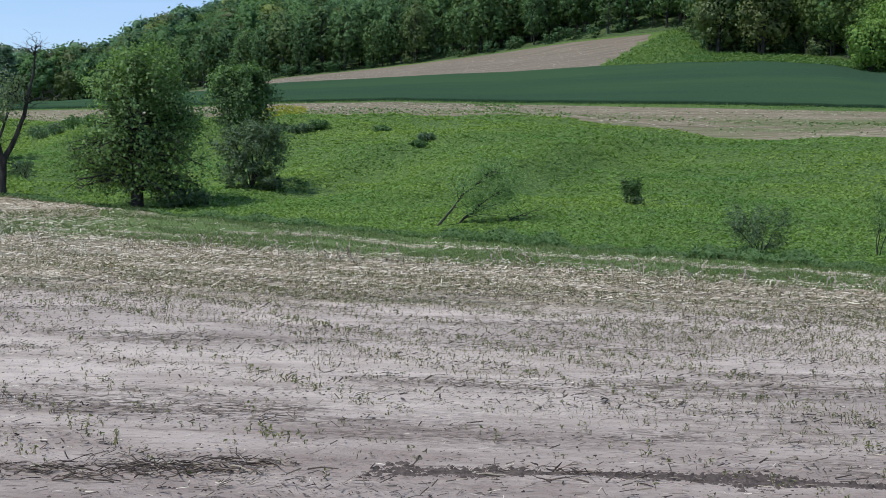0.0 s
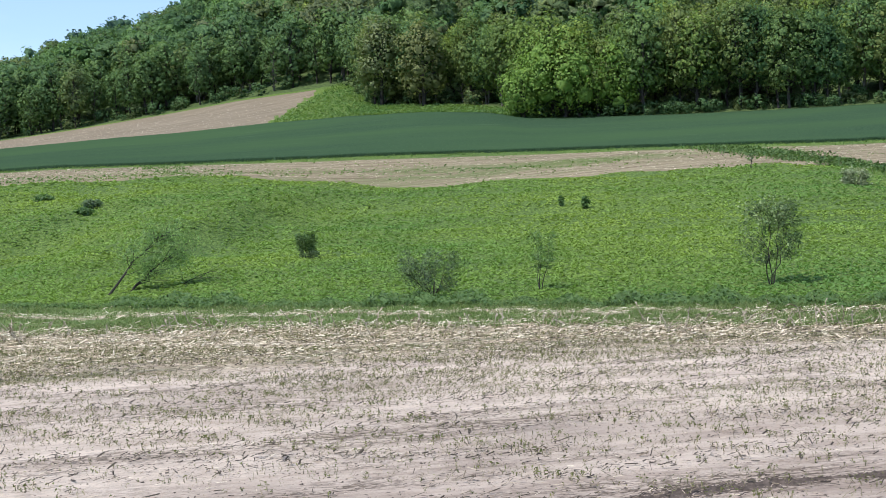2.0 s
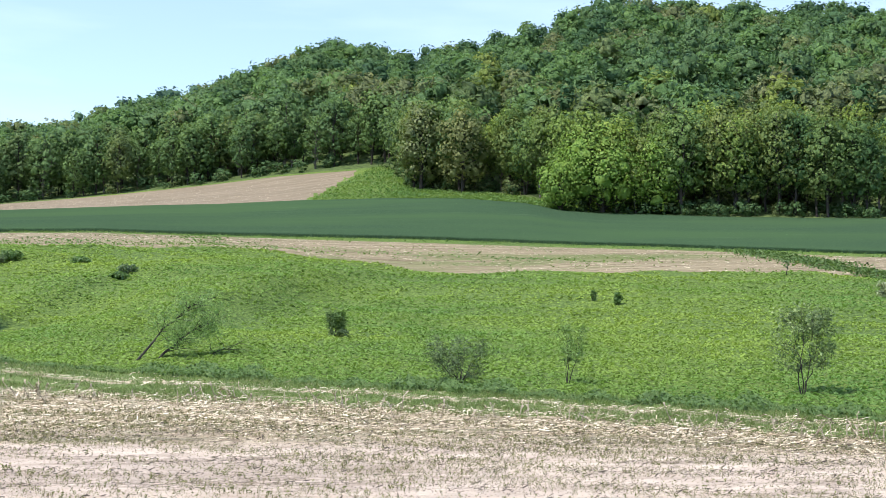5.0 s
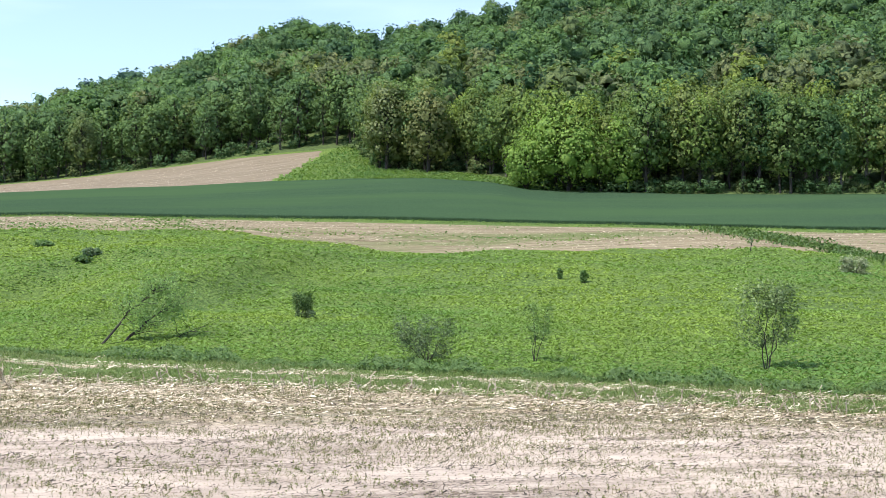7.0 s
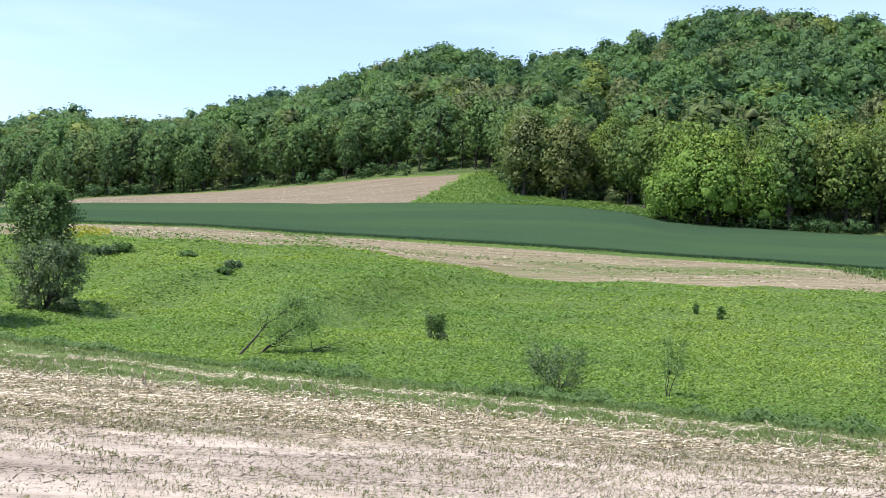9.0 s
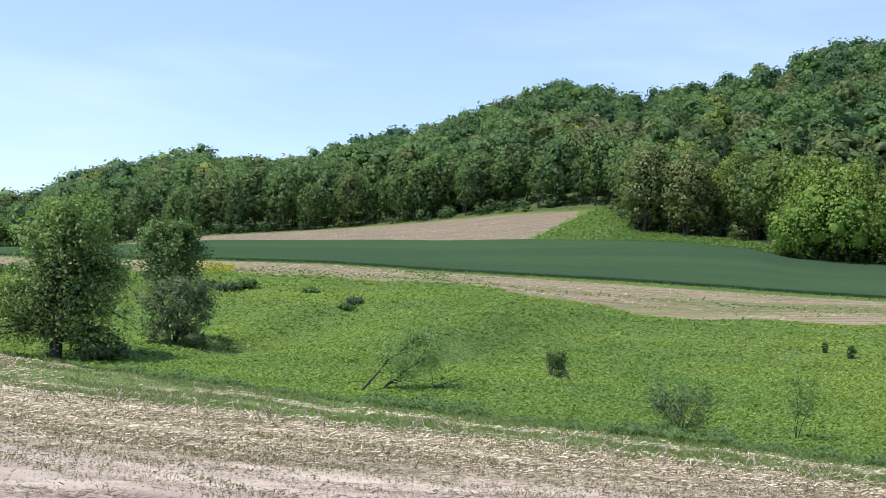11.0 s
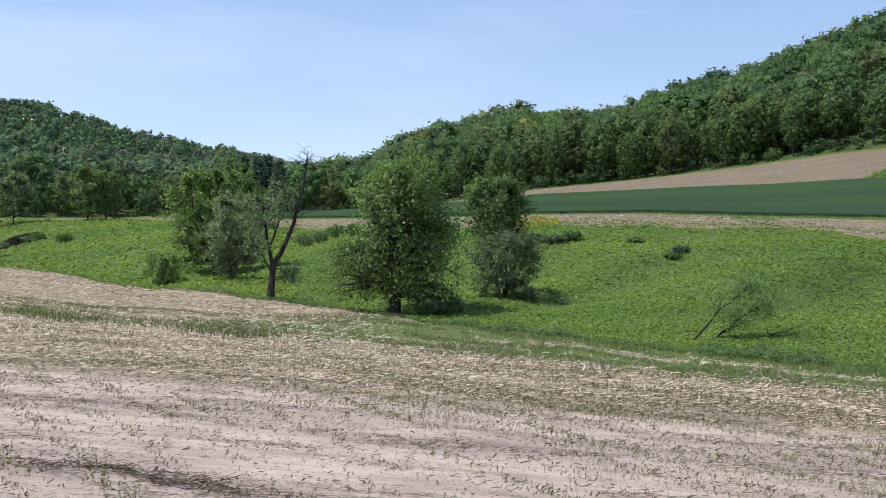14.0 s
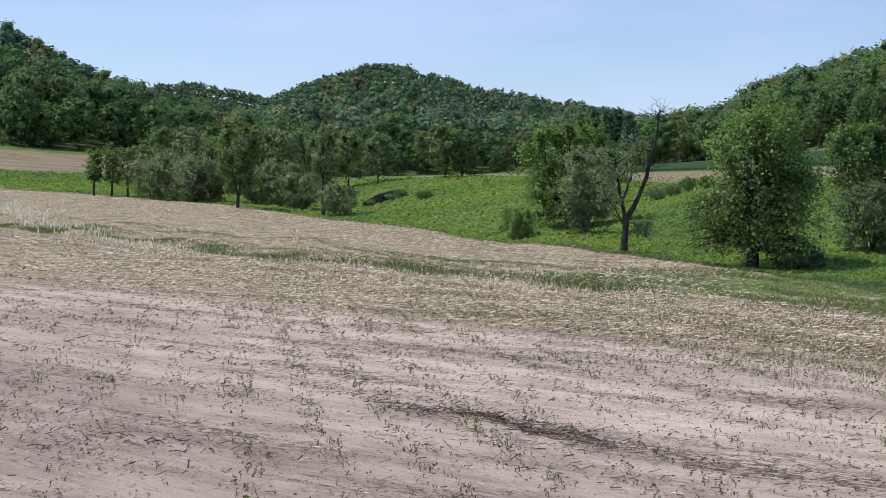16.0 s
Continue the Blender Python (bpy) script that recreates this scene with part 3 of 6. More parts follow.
def tree_parts(seed, H, R, low=0.25, kind="oval", blobs=14, leaves=400, leaf=0.5, stems=1, limb=0.03, spread=0.4, sides=6, twigs=0, fill=1.0, lean=(0, 0), ragged=0.7, clump=1.0):
    """Wood and leaves of a tree, H high with a crown of radius R that begins at low * H."""
    rng = np.random.default_rng(seed)
    wood, green = Pile(), Pile()
    base = low * H
    cs, rs = [], []
    for i in range(blobs):
        s = (i + rng.uniform(0.1, 0.9)) / blobs
        e = envelope(kind, np.array(s)) * R
        ang = i * 2.4 + rng.uniform(-0.5, 0.5)
        rb = R * rng.uniform(0.30, 0.44) * clump
        rad = max(e - rb * 0.8, 0) * rng.uniform(0.65 if clump > 0.9 else 0.3, 1.0) ** (1 if clump > 0.9 else 0.6)
        z = base + rb * 0.6 + s * max(H - base - rb * 1.3, 0.1)
        cs.append((rad * math.cos(ang) + lean[0] * z, rad * math.sin(ang) + lean[1] * z, z))
        rs.append(rb)
    cs, rs = np.array(cs), np.array(rs)
    for k in range(stems):
        ang = k * 2.5 + rng.uniform(0, 1)
        o = np.array([math.cos(ang), math.sin(ang), 0]) * (0.0 if stems == 1 else 0.05 * R)
        out = np.array([math.cos(ang), math.sin(ang), 0]) * (0.0 if stems == 1 else spread * R)
        topz = H * rng.uniform(0.8, 0.95)
        path = bent(rng, o, o + out + (lean[0] * topz, lean[1] * topz, topz), 7, 0.05)
        r0 = limb * H / math.sqrt(stems) * 1.25
        wood.add(*tube(path, np.linspace(r0, r0 * 0.12, 7) * np.r_[1.35, np.ones(6)], sides))
        for i in range(k, blobs, stems):
            s = min(max((cs[i, 2] - 0.35 * R) / topz, low * 0.7), 0.9)
            p = np.array([np.interp(s, np.linspace(0, 1, 7), path[:, d]) for d in range(3)])
            r1 = (r0 * (1 - s) * 0.45 + 0.006 * H * 0.3) * min(1, clump * 1.1)
            wood.add(*tube(bent(rng, p, cs[i], 4, 0.1), np.linspace(r1, r1 * 0.25, 4), max(sides - 2, 3)))
            for _ in range(twigs):
                u = rng.normal(size=3)
                u[2] = abs(u[2]) * 0.8
                u /= np.linalg.norm(u)
                q = cs[i] + (p - cs[i]) * rng.uniform(0, 0.5)
                wood.add(*tube(bent(rng, q, cs[i] + u * rs[i], 3, 0.1), [r1 * 0.3, r1 * 0.2, r1 * 0.08], 3))
    pick = rng.choice(blobs, leaves, p=rs ** 2 / (rs ** 2).sum())
    u = rng.normal(size=(leaves, 3))
    u[:, 2] += 0.25
    u /= np.linalg.norm(u, axis=1, keepdims=True)
    depth = rng.uniform(0.35, 1.1, (leaves, 1)) ** fill
    pos = cs[pick] + u * rs[pick][:, None] * depth * np.array([1, 1, 0.85])
    pos[:, 2] = np.maximum(pos[:, 2], leaf * 0.4)
    green.add(*cards(rng, pos, u + rng.normal(size=(leaves, 3)) * ragged, leaf * rng.uniform(0.6, 1.35, leaves)))
    return wood, green


def branchy(seed, H, R, low, kind, stems=3, fork=0.12, branches=40, twigs=10, leaves=8000, leaf=0.09, limb=0.03, spread=0.35, rise=0.6, droop=0.35, scatter=0.9, up=0.5, sides=7):
    """A tree grown limb by limb: stems part at fork * H, each bears branches that arch outwards to the crown's edge, these bear twigs, and the leaves hang round the twigs."""
    rng = np.random.default_rng(seed)
    wood, green = Pile(), Pile()
    r0 = limb * H
    lines = []
    foot = np.array([0, 0, fork * H])
    if fork > 0:
        wood.add(*tube([(0, 0, -0.1), (0, 0, 0.3 * fork * H), foot + (0, 0, 0.03 * H)], [r0 * 1.5, r0 * 1.1, r0], sides + 2))
    per = max(branches // stems, 1)
    for k in range(stems):
        ang = k * 2 * math.pi / stems + rng.uniform(-0.5, 0.5)
        o = foot if fork > 0 else np.array([math.cos(ang), math.sin(ang), 0]) * 0.06 * R
        lean = spread * R * (rng.uniform(0.5, 1.1) if stems > 1 else 0.1)
        tip = np.array([math.cos(ang) * lean, math.sin(ang) * lean, H * rng.uniform(0.84, 0.97)])
        path = bent(rng, o, tip, 8, 0.04)
        path[2:-2, :2] += (tip[:2] - o[:2]) * 0.1
        rs = r0 if stems == 1 else r0 * rng.uniform(0.5, 0.72)
        rad = np.linspace(rs, rs * 0.1, 8)
        wood.add(*tube(path, rad, sides))
        lines.append((path[-2], path[-1]))
        first = max((low * H - o[2]) / (tip[2] - o[2]), 0.04)
        for i in range(per):
            s = first + (0.97 - first) * ((i + rng.uniform(0, 1)) / per) ** 0.9
            p = np.array([np.interp(s, np.linspace(0, 1, 8), path[:, ax]) for ax in range(3)])
            a = ang + (i * 2.4 + rng.uniform(-0.5, 0.5) if stems == 1 else rng.normal() * 1.15)
            way = np.array([math.cos(a), math.sin(a)])
            zs = min(max((p[2] + 0.25 * R * rise - low * H) / (H - low * H), 0), 1)
            reach = float(envelope(kind, np.array(zs))) * R * rng.uniform(0.72, 1.08)
            out = max(reach - float(p[:2] @ way), 0.18 * R)
            climb = rise * (0.35 + 0.9 * zs)
            t = np.linspace(0, 1, 6)
            b = np.stack([p[0] + way[0] * out * t, p[1] + way[1] * out * t, p[2] + out * (climb * t - droop * t ** 2)], 1) + rng.normal(size=(6, 3)) * 0.02 * out * (t > 0)[:, None]
            b[:, 2] = np.clip(b[:, 2], 0.06, H * 1.02)
            rb = max(rs * (1 - s) * 0.5, rs * 0.12)
            wood.add(*tube(b, np.linspace(rb, rb * 0.2, 6), 4))
            for _ in range(twigs):
                f = rng.uniform(0.2, 1.0)
                q = np.array([np.interp(f, t, b[:, ax]) for ax in range(3)])
                w = rng.normal(size=3) * (1, 1, 0.7) + np.array([way[0], way[1], 0.25]) * 0.9
                w *= out * rng.uniform(0.2, 0.48) / np.linalg.norm(w)
                e = q + w
                e[2] = max(e[2] - droop * 0.3 * np.linalg.norm(w), 0.04)
                wood.add(*tube([q, (q + e) / 2 + rng.normal(size=3) * 0.03 * out, e], [rb * 0.22 + 0.002, rb * 0.15 + 0.0015, 0.0012], 3))
                lines.append((q, e))
    ends = np.array(lines)
    pick = rng.integers(0, len(ends), leaves)
    f = rng.uniform(0.1, 1.12, (leaves, 1))
    pos = ends[pick, 0] + (ends[pick, 1] - ends[pick, 0]) * f + rng.normal(size=(leaves, 3)) * leaf * scatter
    pos[:, 2] = np.maximum(pos[:, 2], leaf * 0.4)
    face = pos / (R, R, H * 0.5) - (0, 0, 0.9)
    face = face / np.maximum(np.linalg.norm(face, axis=1, keepdims=True), 0.3) + (0, 0, up)
    green.add(*cards(rng, pos, rng.normal(size=(leaves, 3)) + face, leaf * rng.uniform(0.6, 1.35, leaves), 1.5), normal=face + rng.normal(size=(leaves, 3)) * 0.6)
    return wood, green


def at(az, d):
    """Point of the ground by azimuth and distance."""
    a = radians(az)
    x, y = d * math.sin(a), d * math.cos(a)
    return x, y, float(land(x, y)[0])


def part(name, data, parent, label=""):
    ob = new(name, data)
    ob.parent = parent
    return tagged(ob, label)


def plant(name, place, label, category, wood_mat, leaf_material, group="", **kw):
    """A tree or bush: trunk and crown under an empty at its foot."""
    root = tagged(new(name), label, category, group)
    wood, green = branchy(**kw) if "branches" in kw else tree_parts(**kw)
    part("trunk" if category == "tree" else "stem", wood.mesh(name + "_wood", wood_mat, True), root)
    part("crown" if category == "tree" else "foliage", green.mesh(name + "_leaves", leaf_material), root)
    root.matrix_basis = pose(place[0], place[1], place[2] - 0.03)
    return root


# ---- ground sheet ----
def build_ground():
    az = np.concatenate([np.arange(-75, -55, 1.0), np.arange(-55, 5, 0.5), np.arange(5, 12, 0.1), np.arange(12, 50, 0.5), np.arange(50, 75.1, 1.0)])
    d, z = ground_lines(az)
    steps = (40, 24, 14, 16, 8, 14, 24, 20, 6, 10, 6)
    slots = (0, 1, 2, 2, 3, 2, 4, 6, 6, 6, 6)
    rings = []
    mats, share = [], []
    for k, n_step in enumerate(steps):
        for i in range(n_step):
            s = i / n_step
            rings.append(d[k] ** (1 - s) * d[k + 1] ** s)
            mats.append(slots[k])
            share.append(s + 0.5 / n_step)
    rings.append(d[-1])
    rr = np.array(rings)
    a = np.radians(az)[None]
    x, y = rr * np.sin(a), rr * np.cos(a)
    zz = land(x.ravel(), y.ravel()).reshape(x.shape)
    pile = Pile()
    nr, na = x.shape
    i, j = np.meshgrid(np.arange(nr - 1), np.arange(na - 1), indexing="ij")
    q = np.stack([i * na + j, i * na + j + 1, (i + 1) * na + j + 1, (i + 1) * na + j], -1)[..., ::-1]
    pile.add(np.stack([x, y, zz], -1), q)
    ids = np.repeat(np.array(mats), na - 1)
    mid = np.tile((az[:-1] + az[1:]) / 2, nr - 1)
    part_way = np.repeat(np.array(share), na - 1)
    wob = 0.15 * np.sin(mid * 9) + 0.1 * np.sin(mid * 23)
    ids = np.where((ids == 4) & (mid > 6.9 + 3.0 * part_way + wob + 0.12 * np.sin(part_way * 40)), 2, ids)                 # grass wedge below the woods
    ids = np.where((ids == 4) & (part_way > 0.96), 2, ids)
    ring = np.repeat(np.repeat(np.arange(11), steps), na - 1)
    ids = np.where((ring == 6) & (ids == 2) & (mid > 20), 6, ids)       # meadow given the darker floor colour, for the shade along the woods
    width = np.interp(mid, (-27, -22, -16, -12), (0.0, 0.3, 0.75, 2)) + wob * 0.3 * (mid > -18)       # the grass strip runs out into stubble
    ids = np.where((ids == 1) & (part_way > width) & (part_way < np.where(mid < -14, 2, 0.93)), 0, ids)
    ids = np.where((ring == 1) & (ids == 1) & (mid > -8) & (np.abs(part_way - 0.6 - 0.06 * np.sin(mid * 0.8)) < 0.05), 0, ids)     # a bare line with straw
    ids = np.where((ids == 3) & (part_way > 0.87) & (mid > -21), 2, ids)        # green margin below the crop
    ids = np.where((ids == 4) & (mid < -15), 2, ids)
    # behind the standpoint the field goes on
    back = np.radians(np.concatenate([np.arange(75, 285.1, 6.0)]))
    r2 = np.array([2.0, 6, 14, 30, 60, 120, 300, 900, 2600])
    bx, by = r2[:, None] * np.sin(back), r2[:, None] * np.cos(back)
    nb = len(back)
    i, j = np.meshgrid(np.arange(len(r2) - 1), np.arange(nb - 1), indexing="ij")
    q2 = np.stack([i * nb + j, i * nb + j + 1, (i + 1) * nb + j + 1, (i + 1) * nb + j], -1)[..., ::-1].reshape(-1, 4)
    pile.add(np.stack([bx, by, np.full_like(bx, -0.02)], -1), q2)
    ids2 = np.where(np.repeat(r2[:-1], nb - 1) < 60, 0, 2)
    disc = np.linspace(0, 2 * math.pi, 33)[:-1]
    ring0 = np.stack([2.3 * np.cos(disc), 2.3 * np.sin(disc), np.full(32, -0.01)], -1)
    pile.add(np.vstack([ring0, [[0, 0, -0.01]]]), [[k, (k + 1) % 32, 32, -1] for k in range(32)])
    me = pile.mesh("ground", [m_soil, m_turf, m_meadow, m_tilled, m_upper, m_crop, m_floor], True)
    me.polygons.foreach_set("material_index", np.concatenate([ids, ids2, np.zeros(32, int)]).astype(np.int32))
    return tagged(new("ground", me), "bare stubble field, grass strip, green meadow and wooded hillsides in one sheet", "ground", kind="structure")


ground = build_ground()


def build_crop():
    """The standing crop: a raised, uneven sheet with a steep near side, and blades along its edge."""
    az = np.arange(-21, 60.01, 0.3)
    d, _ = ground_lines(az)
    rng = np.random.default_rng(5)
    near, far = d[5] + 0.2, d[6] - 0.3
    s = np.array([0, 0.002, 0.01, 0.05, 0.12, 0.2, 0.3, 0.4, 0.5, 0.6, 0.7, 0.8, 0.9, 0.97, 1.0, 1.004])
    hgt = 0.75 * np.array([0, 0.24, 0.3, 0.32, 0.32, 0.32, 0.32, 0.32, 0.32, 0.32, 0.32, 0.32, 0.32, 0.32, 0.3, 0])
    r = near + (far - near) * s[:, None]
    x, y = r * np.sin(np.radians(az)), r * np.cos(np.radians(az))
    z = land(x.ravel(), y.ravel()).reshape(x.shape) + hgt[:, None] + rng.uniform(-0.02, 0.02, x.shape)
    nr, na = x.shape
    i, j = np.meshgrid(np.arange(nr - 1), np.arange(na - 1), indexing="ij")
    q = np.stack([i * na + j, i * na + j + 1, (i + 1) * na + j + 1, (i + 1) * na + j], -1)[..., ::-1]
    sheet = Pile()
    sheet.add(np.stack([x, y, z], -1), q)
    top = tagged(new("crop_field", sheet.mesh("crop_field", m_crop, True)), "dense dark green standing grain crop on the slope", "crop field", kind="stuff")
    n = 26000
    a = rng.uniform(-21, 52, n)
    dd, _ = ground_lines(a)
    f = rng.uniform(0, 1, n) ** 4
    f[: n // 3] = rng.uniform(-0.004, 0.01, n // 3)
    r = dd[5] + 0.2 + (dd[6] - dd[5]) * f
    x, y = r * np.sin(np.radians(a)), r * np.cos(np.radians(a))
    z = land(x, y)
    h = rng.uniform(0.19, 0.30, n)
    w = rng.uniform(0.05, 0.1, n)
    dx = rng.normal(size=n) * 0.08
    v = np.stack([np.stack([x - w, y, z], 1), np.stack([x + w, y, z], 1), np.stack([x + dx, y + dx * 0.5, z + h], 1)], 1).reshape(-1, 3)
    blades = Pile()
    k = np.arange(n) * 3
    blades.add(v, np.stack([k, k + 1, k + 2, np.full(n, -1)], 1))
    part("blades", blades.mesh("crop_blades", m_crop_blade), top)


build_crop()


# ---- woods ----
def canopy(seed, H, R, low, lobes, leaves, leaf, core=0.62, top=0.5, ragged=0.38):
    """Leaves of a forest crown: overlapping boughs round an oval, their leaf tufts turned outwards, and the dense mass within."""
    rng = np.random.default_rng(seed)
    green = Pile()
    half, mid = (H - low * H) / 2, (H + low * H) / 2
    k = np.arange(lobes) + 0.5
    up = 1 - 1.92 * k / lobes
    ang = k * 2.4 + rng.uniform(-0.4, 0.4, lobes)
    flat = np.sqrt(np.clip(1 - up ** 2, 0, 1))
    reach = rng.uniform(0.52, 0.78, lobes)
    wide = np.where(up < 0, 1.0, 1 - top * 0.35 * up)
    cs = np.stack([np.cos(ang) * flat * R * reach * wide, np.sin(ang) * flat * R * reach * wide, mid + up * half * rng.uniform(0.6, 0.86, lobes)], 1)
    rs = R * rng.uniform(0.3, 0.48, lobes)
    unit = lambda m: m / np.maximum(np.linalg.norm(m, axis=1, keepdims=True), 1e-6)
    # the dense mass of each bough
    for c, r in zip(cs, rs):
        v = ICO_V * r * core * rng.uniform(0.55, 1.25, (12, 1)) * (1, 1, 0.9)
        outer = (c + v - (0, 0, mid)) / (R, R, half)
        green.add(c + v, ICO_Q, normal=unit(ICO_V * 0.6 + unit(outer) * 0.7 + rng.normal(size=(12, 3)) * 0.45))
    pick = rng.choice(lobes, leaves, p=rs ** 2 / (rs ** 2).sum())
    u = rng.normal(size=(leaves, 3))
    u[:, 2] += 0.3
    u /= np.linalg.norm(u, axis=1, keepdims=True)
    pos = cs[pick] + u * (rs[pick] * rng.uniform(0.66, 1.14, leaves))[:, None] * (1, 1, 0.9)
    out = (pos - (0, 0, mid)) / (R, R, half)
    keep = np.linalg.norm(out, axis=1) > 0.4
    pos, u, out = pos[keep], u[keep], out[keep]
    face = unit(u * 0.8 + unit(out) * 0.7 + (0, 0, 0.15))
    green.add(*cards(rng, pos, face + rng.normal(size=u.shape) * ragged, leaf * rng.uniform(0.55, 1.4, len(pos))), normal=face + rng.normal(size=u.shape) * 0.22)
    return green, cs


def build_woods():
    rng = np.random.default_rng(11)
    flat = lambda piles: [(np.concatenate(g.v), np.concatenate(g.q), np.concatenate(g.n)) for g, _ in piles]
    tall = flat([canopy(100 + i, 1.0, rng.uniform(0.27, 0.36), rng.uniform(0.0, 0.12), 18, 600, 0.038, top=rng.uniform(0.2, 1)) for i in range(12)])
    tops = flat([canopy(160 + i, 1.0, rng.uniform(0.29, 0.38), rng.uniform(0.3, 0.36), 16, 540, 0.036, top=rng.uniform(0.1, 1)) for i in range(14)])
    spiky = flat([canopy(190 + i, 1.0, rng.uniform(0.17, 0.22), 0.06, 14, 440, 0.036, top=2.2) for i in range(4)])
    small = flat([canopy(140 + i, 1.0, rng.uniform(0.32, 0.44), rng.uniform(0.0, 0.1), 7, 80, 0.08, core=0.62, top=rng.uniform(0.2, 1.2), ragged=0.7) for i in range(14)])
    mid = flat([canopy(260 + i, 1.0, rng.uniform(0.3, 0.4), rng.uniform(0.1, 0.25), 12, 230, 0.052, top=rng.uniform(0.2, 1)) for i in range(10)])
    scrub = flat([canopy(240 + i, 1.0, 0.6, 0.0, 8, 130, 0.09, core=0.5, ragged=0.7) for i in range(6)])
    spots = []
    r = 150.0
    while r < 1130:
        gap = 7.2 if r < 350 else (7.8 if r < 700 else 10.0)
        for az in np.arange(-52, 38.5, math.degrees(gap / r)):
            spots.append((az + rng.uniform(-0.5, 0.5) * math.degrees(gap / r), r + rng.uniform(-0.5, 0.5) * gap))
        r += gap * (0.97 if r < 350 else 1.1)
    for az in rng.uniform(-20, 40, 260):
        far = ground_lines(np.array([az]))[0][7][0]
        spots.append((az, far + rng.uniform(3, 24)))
    for az in np.arange(11.5, 38, 0.75):
        far = ground_lines(np.array([az]))[0][7][0]
        spots.append((az + rng.uniform(-0.25, 0.25), far + (rng.uniform(-1.0, 3.5) if az > 19.5 else rng.uniform(1.2, 5))))
    for az in rng.uniform(-54, -18, 500):
        crest_d, rise_d, top_d = (ground_lines(np.array([az]))[0][k][0] for k in (8, 9, 10))
        spots.append((az, crest_d + rng.uniform(-16, 2)))
        spots.append((az, top_d + rng.uniform(-15, 12)))
    spots = np.array(spots)
    d, _ = ground_lines(spots[:, 0])
    depth = spots[:, 1] - d[7]
    crest = spots[:, 1] - d[8]
    far = spots[:, 1] > d[9]
    keep = (depth > np.where(spots[:, 0] > 19.5, -1.2, 1.0)) & ((crest < 3) | (far & (spots[:, 1] < d[10] + 15) & (np.abs(spots[:, 0] + 40.5) < 6.5)))
    spots, depth, behind, d_crest = spots[keep], depth[keep], far[keep], d[8][keep]
    x, y = spots[:, 1] * np.sin(np.radians(spots[:, 0])), spots[:, 1] * np.cos(np.radians(spots[:, 0]))
    z = land(x, y)
    edge = (depth < 15) & (spots[:, 1] < 290) & (spots[:, 0] > -21) & (spots[:, 0] < 42)
    order = np.where(edge)[0]
    order = order[np.argsort(depth[order])][:300]
    pile, trunks, hill = Pile(), Pile(), Pile()
    done = set(order.tolist())
    tones = (GREEN, FRESH, DARK, OLIVE, TAN, GOLD)
    for i in range(len(spots)):
        if i in done:
            continue
        az, away = spots[i]
        patch = math.sin(x[i] * 0.031 + 1.3 * math.sin(y[i] * 0.023)) + 0.6 * math.sin(x[i] * 0.09 + y[i] * 0.05)
        if away > 330:
            share = (0.34, 0.34, 0.1, 0.12, 0.08, 0.02) if patch < 0.5 else (0.2, 0.22, 0.08, 0.26, 0.2, 0.04)
        elif depth[i] < 45 and az > 9:
            share = (0.2, 0.1, 0.14, 0.26, 0.2, 0.1)
        elif depth[i] < 45:
            # left woods, here and deeper in: lighter greens picked to stand for haze
            share = (0.42, 0.38, 0.06, 0.07, 0.06, 0.01)
        elif az < 6:
            share = (0.42, 0.4, 0.08, 0.05, 0.04, 0.01)
        else:
            share = (0.45, 0.25, 0.14, 0.08, 0.05, 0.03)
        if away > d_crest[i] - 28 and not behind[i]:
            share = (0.36, 0.14, 0.4, 0.07, 0.03, 0.0)
        k = rng.choice(6, p=share)
        tone = tones[k] + rng.uniform(-0.05, 0.05)
        H = rng.uniform(7.0, 11.5) if away > 420 else rng.uniform(10.0, 15.0)
        if depth[i] < 8:
            H *= 0.85
        if away > 480:
            v, q, f = small[rng.integers(14)]
        elif away > 350:
            v, q, f = mid[rng.integers(10)]
        elif k == 2 and away < d_crest[i] - 45 and rng.uniform(0, 1) < 0.4:
            v, q, f = spiky[rng.integers(4)]
            H *= 1.08
        elif depth[i] > 20:
            v, q, f = tops[rng.integers(14)]
        else:
            v, q, f = tall[rng.integers(12)]
        t = rng.uniform(0, 6.28)
        c, s = math.cos(t), math.sin(t)
        wide = H * rng.uniform(0.85, 1.2) * (1.12 if away > 360 else 1.05)
        w = np.stack([(v[:, 0] * c - v[:, 1] * s) * wide + x[i], (v[:, 0] * s + v[:, 1] * c) * wide + y[i], v[:, 2] * H + z[i]], 1)
        turned = np.stack([(f[:, 0] * c - f[:, 1] * s), (f[:, 0] * s + f[:, 1] * c), f[:, 2]], 1)
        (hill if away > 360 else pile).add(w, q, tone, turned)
        if depth[i] < 16 and away < 360:
            trunks.add(*tube([(x[i], y[i], z[i] - 0.2), (x[i], y[i], z[i] + H * 0.5)], [0.16, 0.1], 4))
    wood = tagged(new("woodland", pile.mesh("woodland", m_wood_leaf, True, True)), "dense mixed green broadleaf woods covering the hills", "woods", kind="stuff")
    tagged(new("far_woodland", hill.mesh("far_woodland", m_far_hazed_leaf, True, True)), "dark green woods covering the farther hill, tinted bluish for haze", "woods", kind="stuff")
    part("trunks", trunks.mesh("woodland_trunks", m_bark), wood)
    # undergrowth along the foot of the woods
    n_low = 330
    a = np.where(rng.uniform(0, 1, n_low) < 0.3, rng.uniform(11, 38, n_low), rng.uniform(-50, 38, n_low))
    dd, _ = ground_lines(a)
    rr = dd[7] + np.where(a > 20, rng.uniform(-2.0, 3.0, n_low), rng.uniform(0.3, 7.0, n_low))
    ux, uy = rr * np.sin(np.radians(a)), rr * np.cos(np.radians(a))
